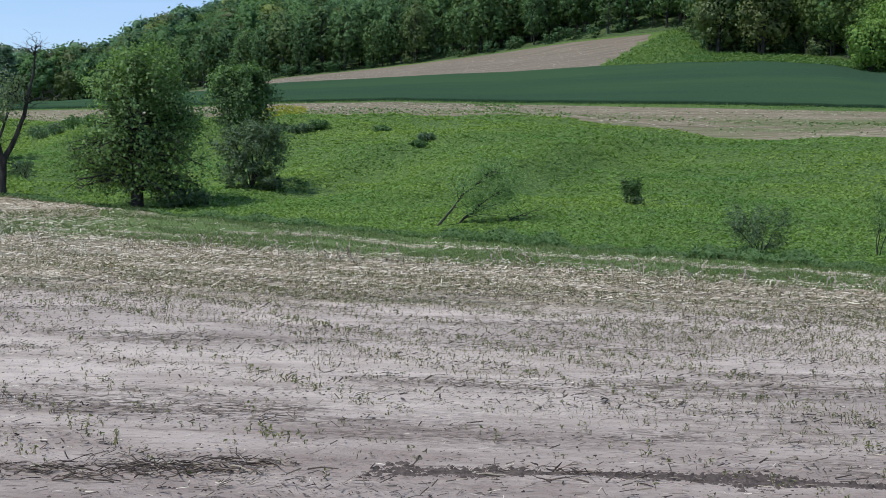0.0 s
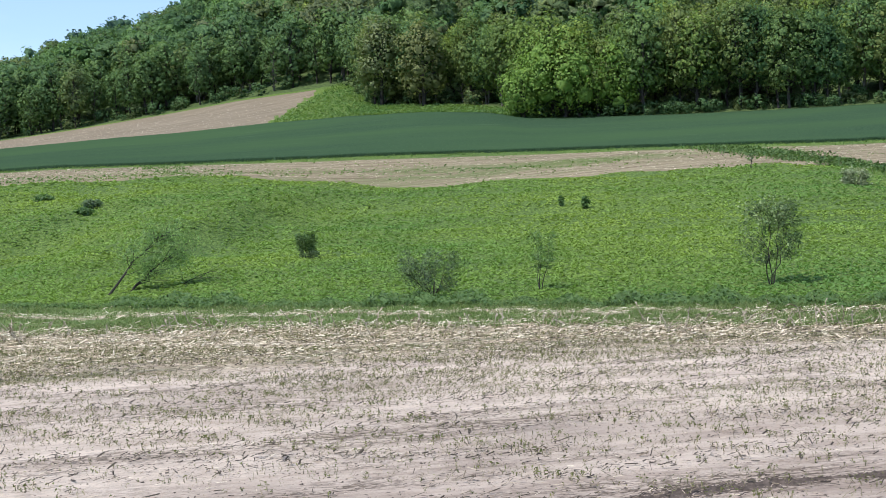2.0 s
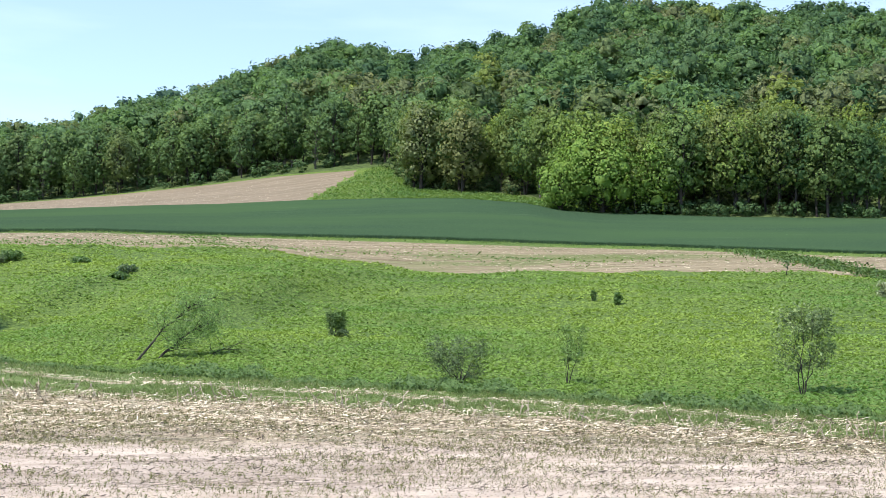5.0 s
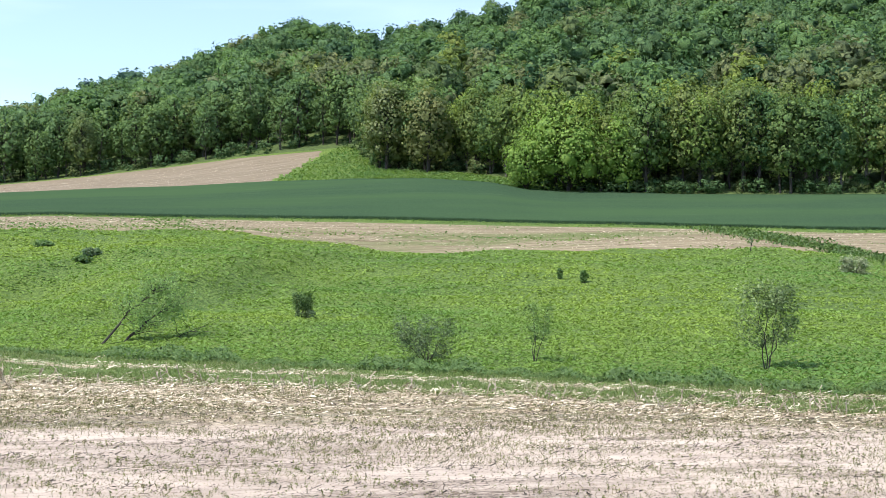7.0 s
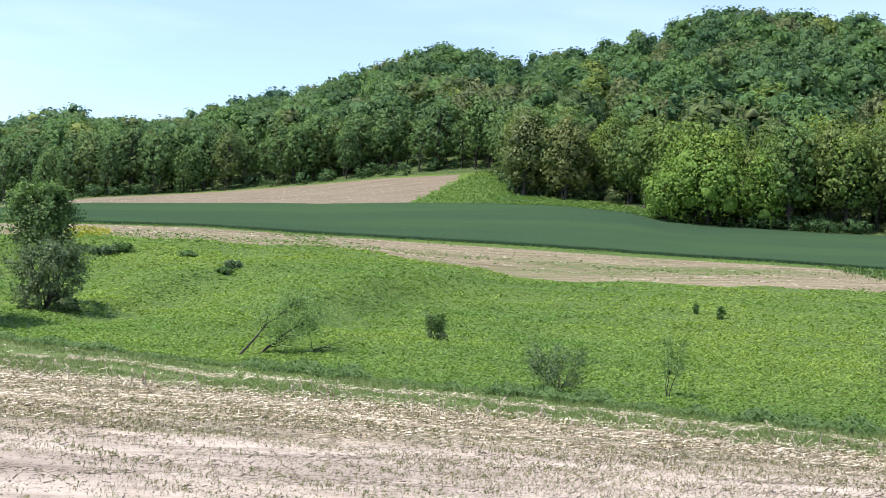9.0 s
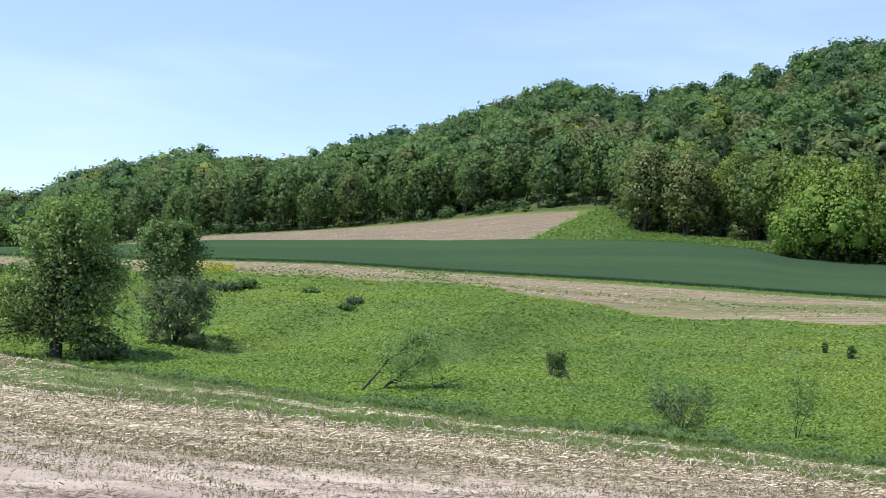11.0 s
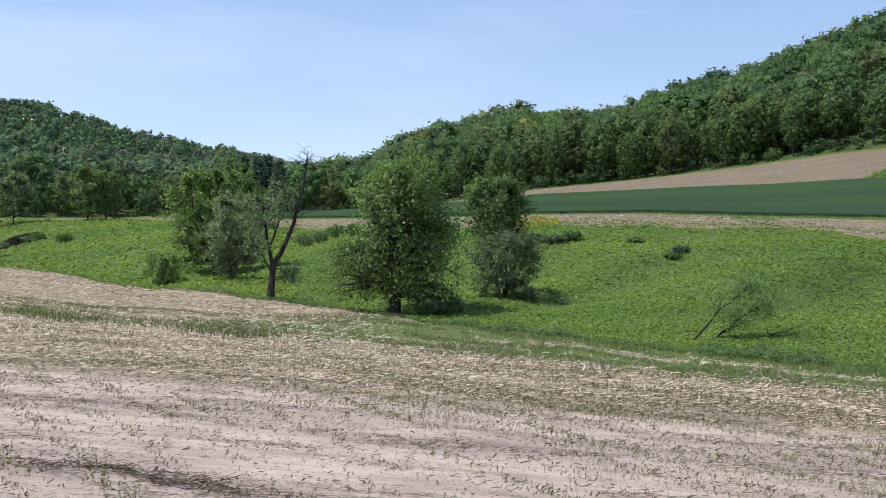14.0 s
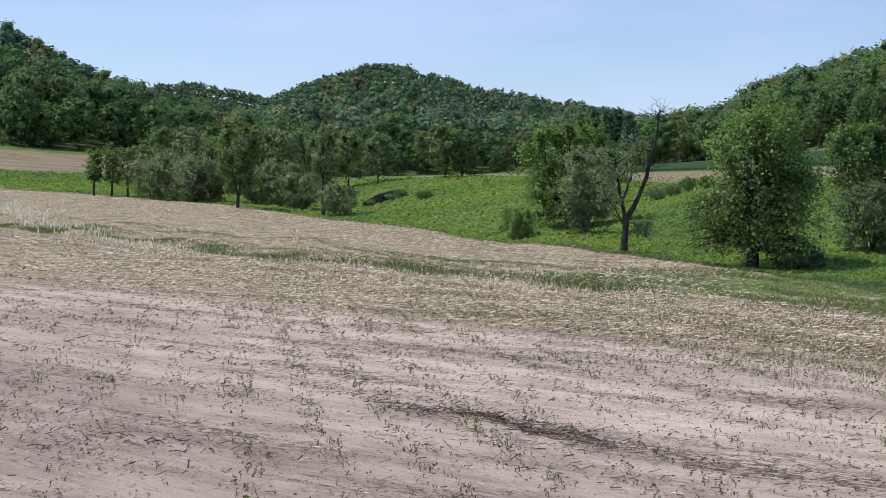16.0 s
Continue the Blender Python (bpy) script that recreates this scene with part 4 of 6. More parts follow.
    uz = land(ux, uy)
    under = Pile()
    for i in range(n_low):
        v, q, f = scrub[rng.integers(6)]
        H = rng.uniform(0.6, 2.2 if a[i] > 20 else 2.8)
        under.add(v * (H * 1.2, H * 1.2, H) + (ux[i], uy[i], uz[i] - 0.1 * H), q, rng.choice((GREEN, GREEN, OLIVE)) + rng.uniform(-0.05, 0.05), f)
    part("undergrowth", under.mesh("woodland_undergrowth", m_wood_leaf, tones=True), wood)
    # trees of the woods' edge, one by one
    models = []
    for i in range(16):
        fine = i < 8       # those that stand nearest
        root = new("woodland_tree")
        H, R, low = 12.0, rng.uniform(2.7, 3.9), rng.uniform(0.0, 0.12)
        g, cs = canopy(200 + i, H, R, low, 26, 1500 if fine else 780, 0.28 if fine else 0.36, core=0.42, top=rng.uniform(0.3, 1.4), ragged=0.42)
        w = Pile()
        path = bent(rng, (0, 0, -0.2), (rng.normal() * 0.4, rng.normal() * 0.4, H * 0.9), 6, 0.03)
        w.add(*tube(path, np.linspace(0.2, 0.04, 6), 5))
        for c in cs:
            s = min(max((c[2] - 0.5 * R) / H, low * 0.8), 0.85)
            p = np.array([np.interp(s / 0.9, np.linspace(0, 1, 6), path[:, ax]) for ax in range(3)])
            w.add(*tube(bent(rng, p, c, 3, 0.08), [0.08, 0.05, 0.02], 3))
        part("trunk", w.mesh("woodland_tree_wood", m_greybark if i % 5 == 0 else m_bark, True), root)
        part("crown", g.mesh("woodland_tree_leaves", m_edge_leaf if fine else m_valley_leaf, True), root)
        tagged(root, ("tall leafy tree at the edge of the woods", "broad green tree at the foot of the hill", "slender leafy tree on the woods' edge")[i % 3], "tree", "trees along the woods' edge")
        models.append(root)
    poses = {}
    for i in order:
        H = rng.uniform(0.72, 1.15)
        m = pose(x[i], y[i], z[i] - 0.1, 0, 0, rng.uniform(0, 360)) @ Matrix.Diagonal((H * rng.uniform(0.9, 1.2), H * rng.uniform(0.9, 1.1), H, 1))
        poses.setdefault(int(rng.integers(8)) + (0 if spots[i, 1] < 182 else 8), []).append(m)
    for k, model in enumerate(models):
        for m in poses[k][1:]:
            copy_thing(model, m)
        model.matrix_basis = poses[k][0]


build_woods()


# ---- trees and bushes of the meadow ----
plant("box_elder", at(-14.36, 45.2), "bushy box elder with several stems and loose light green leaves", "tree", m_bark, m_elder,
      seed=1, H=6.15, R=2.45, low=0.1, kind="spire", stems=5, fork=0.07, branches=160, twigs=13, leaves=23000, leaf=0.078, limb=0.036, spread=0.2, rise=0.8, droop=0.45, scatter=2.0)
plant("maple_tree", at(-9.65, 74), "dense round dark green maple on the meadow slope", "tree", m_bark, m_maple,
      seed=2, H=4.2, R=2.0, low=0.1, kind="round", stems=4, fork=0.12, branches=110, twigs=9, leaves=17000, leaf=0.105, limb=0.035, spread=0.4, rise=0.5, droop=0.3, scatter=1.5)
plant("willow_shrub", at(-9.15, 50.3), "rounded grey-green shrub with many stems from one foot", "shrub", m_bark, m_shrub,
      seed=3, H=2.6, R=1.6, low=0.16, kind="round", stems=11, fork=0.0, branches=90, twigs=10, leaves=8500, leaf=0.07, limb=0.022, spread=0.75, rise=0.9, droop=0.2, scatter=1.2)
for i, (az, d, h, r) in enumerate(((-9.9, 49.6, 0.75, 0.7), (-8.3, 49.4, 0.6, 0.6), (-12.6, 44.3, 0.75, 0.8), (-11.9, 44.6, 0.6, 0.6))):
    plant("low_bush", at(az, d), "low dark tangle of shoots at a shrub's foot", "bush", m_bark, m_shrub,
          seed=25 + i, H=h, R=r, low=0.02, kind="round", stems=6, fork=0.0, branches=24, twigs=6, leaves=1500, leaf=0.055, limb=0.012, spread=0.7)


def leaning_sapling():
    """A sapling blown over to one side: two slanting stems and thin foliage."""
    rng = np.random.default_rng(4)
    root = tagged(new("leaning_sapling"), "thinly leaved sapling leaning far over with two dark slanting stems", "sapling")
    wood, green = Pile(), Pile()
    pos = []
    for x0, x1, h, r in ((-0.05, 1.4, 1.6, 0.038), (0.5, 1.75, 1.05, 0.036), (0.5, 1.2, 0.45, 0.014), (1.75, 2.5, 0.35, 0.012)):
        path = bent(rng, (x0, 0.1 * x0, 0), (x1, 0.3, h), 7, 0.03, 0.1)
        wood.add(*tube(path, np.linspace(r, r * 0.35, 7), 6))
        for k in range(26 if r > 0.02 else 7):
            s = 1 - 0.75 * rng.uniform(0, 1) ** 1.4
            p = np.array([np.interp(s, np.linspace(0, 1, 7), path[:, d]) for d in range(3)])
            e = p + (rng.uniform(-0.3, 1.0), rng.normal() * 0.35, rng.uniform(-0.2, 0.5))
            e[2] = max(e[2], 0.05)
            tw = bent(rng, p, e, 4, 0.1)
            wood.add(*tube(tw, [0.012, 0.009, 0.007, 0.003], 3))
            for _ in range(78 if r > 0.02 else 10):
                pos.append(p + (e - p) * rng.uniform(0.25, 1.2) + rng.normal(size=3) * 0.14)
    pos = np.array(pos)
    pos[:, 2] = np.maximum(pos[:, 2], 0.03)
    green.add(*cards(rng, pos, rng.normal(size=pos.shape), 0.046 * rng.uniform(0.6, 1.3, len(pos))))
    part("stem", wood.mesh("leaning_sapling_wood", m_bark, True), root)
    part("foliage", green.mesh("leaning_sapling_leaves", m_thin), root)
    root.matrix_basis = pose(*at(-0.2, 34))


leaning_sapling()
plant("round_bush", at(8.85, 40.5), "small dark green bush alone on the meadow slope", "bush", m_bark, m_maple,
      seed=5, H=0.95, R=0.42, low=0.3, kind="vase", stems=4, fork=0.0, branches=30, twigs=6, leaves=1900, leaf=0.045, limb=0.02, spread=0.5, rise=0.8, scatter=1.2)
plant("low_bush", at(9.05, 40.3), "low dark shoots at the foot of a small bush", "bush", m_bark, m_shrub,
      seed=29, H=0.3, R=0.35, low=0.02, kind="round", stems=4, fork=0.0, branches=12, twigs=5, leaves=500, leaf=0.045, limb=0.012, spread=0.7)
plant("twiggy_bush", at(14.88, 28.6), "low grey-green twiggy bush at the meadow's foot", "bush", m_bark, m_shrub,
      seed=6, H=1.0, R=0.8, low=0.1, kind="round", stems=9, fork=0.0, branches=70, twigs=7, leaves=2600, leaf=0.034, limb=0.016, spread=0.85, rise=0.9, droop=0.1, scatter=1.4)
plant("young_tree", at(20.0, 28.5), "thin young tree with sparse pale leaves at the meadow's foot", "sapling", m_bark, m_thin,
      seed=7, H=1.42, R=0.56, low=0.32, kind="vase", stems=3, fork=0.0, branches=36, twigs=6, leaves=1100, leaf=0.034, limb=0.012, spread=0.6, rise=1.2, droop=0.1, scatter=1.3)
plant("young_willow", at(30.72, 27.7), "young willow with a loose grey-green crown", "sapling", m_bark, m_sapling,
      seed=8, H=1.98, R=0.78, low=0.24, kind="egg", stems=4, fork=0.0, branches=60, twigs=7, leaves=2600, leaf=0.042, limb=0.011, spread=0.45, rise=1.0, droop=0.15, scatter=1.4)
plant("small_bush", at(22.15, 58), "small dark bush on the meadow slope", "bush", m_bark, m_maple,
      seed=9, H=0.7, R=0.32, low=0.05, kind="vase", blobs=9, leaves=450, leaf=0.08, stems=2)
plant("small_bush", at(21.0, 59), "small dark bush on the meadow slope", "bush", m_bark, m_weed,
      seed=10, H=0.6, R=0.26, low=0.05, kind="vase", blobs=8, leaves=260, leaf=0.08, stems=2)
plant("thin_sapling", at(29.8, 74.5), "thin bare-stemmed sapling by the tilled strip", "sapling", m_bark, m_shrub,
      seed=12, H=0.9, R=0.2, low=0.4, kind="oval", blobs=7, leaves=120, leaf=0.06)
plant("slope_bush", at(34.35, 64), "broad low bush with pale blossom on the meadow slope", "bush", m_bark, m_bloom,
      seed=13, H=0.95, R=0.75, low=0.05, kind="round", stems=5, fork=0.0, branches=40, twigs=6, leaves=1800, leaf=0.07, limb=0.02, spread=0.6)
plant("round_bush", at(-25.2, 68.2), "round leafy bush at the meadow's foot", "bush", m_bark, m_elder,
      seed=14, H=1.7, R=1.0, low=0.06, kind="round", stems=7, fork=0.0, branches=50, twigs=8, leaves=4200, leaf=0.07, limb=0.018, spread=0.7, rise=0.8)
plant("broad_tree", at(-22.8, 72.5), "broad green tree behind the dying tree", "tree", m_bark, m_elder,
      seed=15, H=6.4, R=3.0, low=0.06, kind="round", stems=6, fork=0.06, branches=130, twigs=10, leaves=21000, leaf=0.11, limb=0.03, spread=0.6, rise=0.7, droop=0.35)
plant("grey_willow", at(-22.0, 64), "pale grey-leaved willow bush", "tree", m_greybark, m_willow,
      seed=16, H=4.6, R=1.5, low=0.06, kind="oval", stems=6, fork=0.0, branches=80, twigs=10, leaves=8000, leaf=0.09, limb=0.014, spread=0.5, rise=1.0, droop=0.3, scatter=1.2)
plant("tall_poplar", at(-34.4, 107), "tall sparse tree with a bare top and bushes round its foot", "tree", m_bark, m_willow,
      seed=17, H=8.7, R=1.9, low=0.06, kind="cone", stems=2, fork=0.08, branches=60, twigs=8, leaves=4200, leaf=0.13, limb=0.018, spread=0.2, rise=1.2, droop=0.2)
plant("foot_bush", at(-33.7, 104), "grey-green bush beside the tall sparse tree", "bush", m_greybark, m_willow,
      seed=18, H=2.9, R=1.6, low=0.04, kind="round", stems=7, fork=0.0, branches=50, twigs=8, leaves=3600, leaf=0.12, limb=0.015, spread=0.7)
plant("spreading_tree", at(-38.4, 113), "spreading light green tree at the end of the field", "tree", m_bark, m_young,
      seed=19, H=8.5, R=2.8, low=0.18, kind="vase", stems=3, fork=0.1, branches=90, twigs=9, leaves=8500, leaf=0.15, limb=0.017, spread=0.5, rise=0.9, droop=0.3)
for i, (az, d, h, r) in enumerate(((-44.9, 140, 5.4, 1.1), (-44.1, 139, 5.9, 1.1), (-43.4, 138, 5.6, 1.2), (-42.9, 140, 6.1, 1.2))):
    plant("slim_tree", at(az, d), "slim young tree in the clump at the field's end", "tree", m_bark, m_young, "slim trees at the field's end",
          seed=30 + i, H=h, R=r, low=0.25, kind="oval", stems=1, fork=0.25, branches=30, twigs=7, leaves=2200, leaf=0.15, limb=0.02, rise=0.9)
for i, (az, d, h, r) in enumerate(((-42.3, 132, 4.7, 2.9), (-41.3, 129, 4.9, 3.0), (-40.3, 126, 4.7, 2.8), (-39.7, 128, 4.2, 2.4), (-37.4, 126, 4.2, 2.5), (-36.4, 124, 4.8, 2.5), (-35.6, 118, 3.4, 1.9))):
    plant("thicket_bush", at(az, d), "dense rounded grey-green bush in the thicket by the field", "bush", m_bark, m_willow, "thicket bushes by the field",
          seed=40 + i, H=h, R=r, low=0.05, kind="round", stems=6, fork=0.0, branches=60, twigs=8, leaves=5200, leaf=0.15, limb=0.014, spread=0.6, rise=0.8)
for i, (az, d, h, r) in enumerate(((-42.0, 158, 8.0, 2.8), (-40.6, 155, 8.4, 2.8), (-39.4, 152, 7.6, 2.6), (-37.3, 150, 8.4, 2.9), (-36.2, 148, 8.0, 2.8), (-35.2, 150, 7.4, 2.6), (-33.2, 152, 6.6, 2.5), (-31.8, 155, 6.0, 2.3), (-28.6, 150, 6.5, 2.2), (-27.8, 151, 6.2, 2.0))):
    plant("valley_tree", at(az, d), "light green young tree in the valley below the hill", "tree", m_bark, (m_young, m_willow, m_young)[i % 3], "young trees in the valley",
          seed=400 + i, H=h, R=r, low=0.08, kind=("oval", "egg")[i % 2], stems=2, fork=0.12, branches=50, twigs=7, leaves=4200, leaf=0.18, limb=0.016, spread=0.3, rise=0.9)


def dying_tree():
    """A half-dead tree: forked dark trunk, one long bare arm with fine twigs at its top, thin grey leaves on the other arms."""
    rng = np.random.default_rng(21)
    root = tagged(new("dying_tree"), "half-dead tree with a forked dark trunk and bare upper twigs", "tree")
    wood, green = Pile(), Pile()
    wood.add(*tube([(0, 0, -0.1), (-0.02, 0, 0.4), (0.02, 0, 1.0), (0.02, 0, 1.65)], [0.22, 0.16, 0.145, 0.135], 10))
    arms = (
        ([(0.03, 0, 1.55), (0.3, 0.05, 2.05), (0.55, 0.05, 2.5), (0.85, 0.1, 3.4), (1.02, 0.1, 4.1), (1.2, 0.15, 5.0), (1.3, 0.15, 5.75), (1.32, 0.1, 6.2)], 0.125, 30, False),
        ([(-0.02, 0, 1.55), (-0.18, -0.1, 2.1), (-0.25, -0.15, 2.7), (-0.36, -0.2, 3.3), (-0.5, -0.25, 3.9), (-0.55, -0.2, 4.3)], 0.095, 16, True),
        ([(-0.17, -0.05, 2.2), (0.0, 0.15, 2.8), (0.2, 0.25, 3.35), (0.45, 0.3, 3.9), (0.62, 0.3, 4.5)], 0.065, 12, True),
        ([(0.17, 0.2, 3.25), (0.2, 0.3, 3.9), (0.28, 0.35, 4.4), (0.25, 0.4, 4.9)], 0.05, 9, True),
        ([(0.98, 0.1, 3.9), (1.4, 0.2, 4.1), (1.9, 0.3, 4.05), (2.3, 0.4, 4.2)], 0.03, 7, False),
        ([(0.12, 0, 1.4), (0.45, -0.1, 1.3), (0.62, -0.15, 1.0), (0.9, -0.2, 0.78)], 0.04, 9, True),
        ([(-0.1, 0.0, 1.3), (-0.4, -0.3, 1.9), (-0.9, -0.5, 2.5), (-1.2, -0.6, 3.1)], 0.04, 12, True))
    pos = []
    for path, r, sprays, leafy in arms:
        path = np.array(path) + rng.normal(size=(len(path), 3)) * 0.02
        k = len(path)
        t = np.linspace(0, 1, k)
        wood.add(*tube(path, np.linspace(r, r * 0.18, k), 7))
        for _ in range(sprays):
            f = 1 - 0.75 * rng.uniform(0, 1) ** (1.0 if leafy else 1.7)
            p = np.array([np.interp(f, t, path[:, ax]) for ax in range(3)])
            e = p + rng.normal(size=3) * (0.32, 0.32, 0.16) + (0, 0, rng.uniform(0.05, 0.5))
            tw = bent(rng, p, e, 4, 0.12)
            wood.add(*tube(tw, [0.017, 0.012, 0.009, 0.004], 4))
            for _ in range(5):
                e2 = e + rng.normal(size=3) * (0.22, 0.22, 0.16)
                wood.add(*tube(bent(rng, tw[rng.integers(1, 4)], e2, 3, 0.1), [0.009, 0.006, 0.003], 3))
                if leafy:
                    for _ in range(9):
                        pos.append(e + (e2 - e) * rng.uniform(-0.6, 1.1) + rng.normal(size=3) * 0.09)
    pos = np.array(pos)
    green.add(*cards(rng, pos, rng.normal(size=pos.shape), 0.075 * rng.uniform(0.6, 1.3, len(pos)), 1.6))
    part("trunk", wood.mesh("dying_tree_wood", m_bark, True), root)
    part("crown", green.mesh("dying_tree_leaves", m_willow), root, "thin grey-green remaining leaves")
    x, y, z = at(-20.2, 52.5)
    root.matrix_basis = pose(x, y, z, 0, 0, 20)


dying_tree()

# dark low bushes and weeds on the meadow, shrubs by the crop
for i, (az, d, h, r) in enumerate(((-6.6, 72.5, 0.55, 0.7), (-6.0, 73, 0.65, 0.7), (-7.1, 72, 0.5, 0.6), (-1.3, 62.5, 0.35, 0.5), (-0.9, 64, 0.35, 0.6), (-3.0, 71, 0.35, 0.6), (-17.9, 95, 1.1, 1.1), (-17.2, 94, 1.2, 1.0), (-18.6, 97, 1.1, 1.1), (-16.4, 92, 1.0, 0.9), (-13.0, 84, 1.2, 1.1), (-11.9, 82, 1.4, 1.2), (-31.2, 119.5, 0.7, 1.0), (-30.7, 121, 0.8, 1.1), (-32.2, 117, 0.6, 0.8), (-29.6, 112, 0.9, 1.0))):
    plant("low_bush", at(az, d), "low dark green bush on the rough meadow", "bush", m_bark, (m_shrub, m_weed)[i % 2], "low bushes on the meadow",
          seed=60 + i, H=h, R=r, low=0.02, kind="round", blobs=10, leaves=600, leaf=0.12, stems=3)
def edge_tree(place, label, mat, seed, H, R, leaves, leaf, lobes=26, low=0.0):
    """A broad tree standing out before the woods, leafy down to the ground."""
    rng = np.random.default_rng(seed)
    root = tagged(new("edge_tree"), label, "tree")
    g, cs = canopy(seed, H, R, low, lobes, leaves, leaf, core=0.42, top=0.3, ragged=0.42)
    w = Pile()
    w.add(*tube([(0, 0, -0.2), (0.1, 0, H * 0.3), (0, 0.1, H * 0.8)], [0.3, 0.2, 0.06], 7))
    for c in cs:
        w.add(*tube(bent(rng, (0.05, 0.05, min(max(c[2] - 0.4 * R, 0.3), H * 0.7)), c, 4, 0.08), [0.12, 0.08, 0.05, 0.02], 4))
    part("trunk", w.mesh("edge_tree_wood", m_bark, True), root)
    part("crown", g.mesh("edge_tree_leaves", mat), root)
    root.matrix_basis = pose(*place)


edge_tree(at(21.3, 149.5), "broad bright green tree standing out before the woods", m_bright, 80, 10.2, 6.2, 9000, 0.24, 40)
edge_tree(at(23.9, 149.0), "bright green tree joined to a broader neighbour at the woods' edge", m_bright, 83, 9.6, 4.6, 5500, 0.24, 32)
edge_tree(at(19.3, 149), "bright green bush-like tree at the woods' edge", m_bright, 81, 6.2, 3.2, 3000, 0.22)
edge_tree(at(12.6, 171), "yellowish green tree on the corner of the woods", m_oak, 82, 13.6, 3.9, 3600, 0.3, 24)
edge_tree(at(17.55, 337), "round dark tree standing above the ridge line", m_maple, 86, 17.2, 3.3, 900, 0.5, 16, 0.3)
edge_tree(at(14.6, 166.5), "tall olive-brown tree in young leaf at the woods' edge", m_tan, 84, 12.8, 3.6, 3000, 0.28, 24)
edge_tree(at(27.4, 149.5), "golden green tree among darker woods' edge trees", m_oak, 85, 11.8, 3.2, 2800, 0.28, 24)


def pine(seed, H, R):
    rng = np.random.default_rng(seed)
    wood, green = Pile(), Pile()
    wood.add(*tube([(0, 0, -0.2), (0, 0, H * 0.5), (0, 0, H)], [0.2, 0.12, 0.02], 6))
    pos = []
    for k in range(60):
        z = H * (0.12 + 0.86 * k / 60)
        L = R * (1.04 - z / H) ** 0.7 * rng.uniform(0.7, 1.1)
        a = k * 2.4
        e = np.array([math.cos(a) * L, math.sin(a) * L, z + 0.12 * L])
        wood.add(*tube([(0, 0, z), e * (0.5, 0.5, 1), e], [0.04, 0.03, 0.01], 3))
        for _ in range(22):
            s = rng.uniform(0.25, 1.05)
            pos.append(np.array([e[0] * s, e[1] * s, z + 0.12 * L * s]) + rng.normal(size=3) * 0.2)
    pos = np.array(pos)
    green.add(*cards(rng, pos, rng.normal(size=pos.shape) + (0, 0, 1), 0.36 * rng.uniform(0.6, 1.3, len(pos)), 1.6))
    return wood, green


for i, (az, d, h) in enumerate(((-22.2, 150, 7.6), (-21.6, 152, 8.0), (-21.0, 151, 7.7), (-20.5, 153, 7.8), (-20.0, 150, 7.0), (-22.8, 152, 6.6))):
    root = tagged(new("pine_tree"), "dark narrow pine in a row behind the meadow", "tree", "pines behind the meadow")
    w, g = pine(90 + i, h, 1.7)
    part("trunk", w.mesh("pine_wood", m_bark), root)
    part("crown", g.mesh("pine_needles", m_pine), root)
    x, y, z = at(az, d)
    root.matrix_basis = pose(x, y, z)


# ---- eroded cut in the far meadow ----
def eroded_cut():
    rng = np.random.default_rng(33)
    pile = Pile()
    k = 26
    s = np.linspace(0, 1, k)
    az = -32.6 + 2.2 * s
    d = 116 + 9 * s + 0.6 * np.sin(s * 9)
    rows = []
    for off, up in ((-0.2, -0.05), (-0.1, 0.45), (-0.25, 0.85), (0.4, 0.95), (4.0, -0.05)):
        r = d + off + rng.uniform(-0.12, 0.12, k)
        x, y = r * np.sin(np.radians(az)), r * np.cos(np.radians(az))
        rows.append(np.stack([x, y, land(x, y) + up * np.sin(s * math.pi) ** 0.5 + rng.uniform(-0.06, 0.06, k)], 1))
    i, j = np.meshgrid(np.arange(4), np.arange(k - 1), indexing="ij")
    q = np.stack([i * k + j, i * k + j + 1, (i + 1) * k + j + 1, (i + 1) * k + j], -1)[..., ::-1]
    pile.add(np.concatenate(rows), q)
    me = pile.mesh("eroded_bank", [m_bank, m_meadow])
    me.polygons.foreach_set("material_index", np.repeat([0, 0, 1, 1], k - 1).astype(np.int32))
    tagged(new("eroded_bank", me), "bare brown eroded bank in the green meadow", "bank", kind="structure")


eroded_cut()


# ---- meadow leaves, grass, straw, seedlings ----
def scatter(rng, n, lo, hi, power=1.0):
    """Plan points between azimuths lo and hi, with a share 0 to 1 across a band."""
    return rng.uniform(lo, hi, n), rng.uniform(0, 1, n) ** power


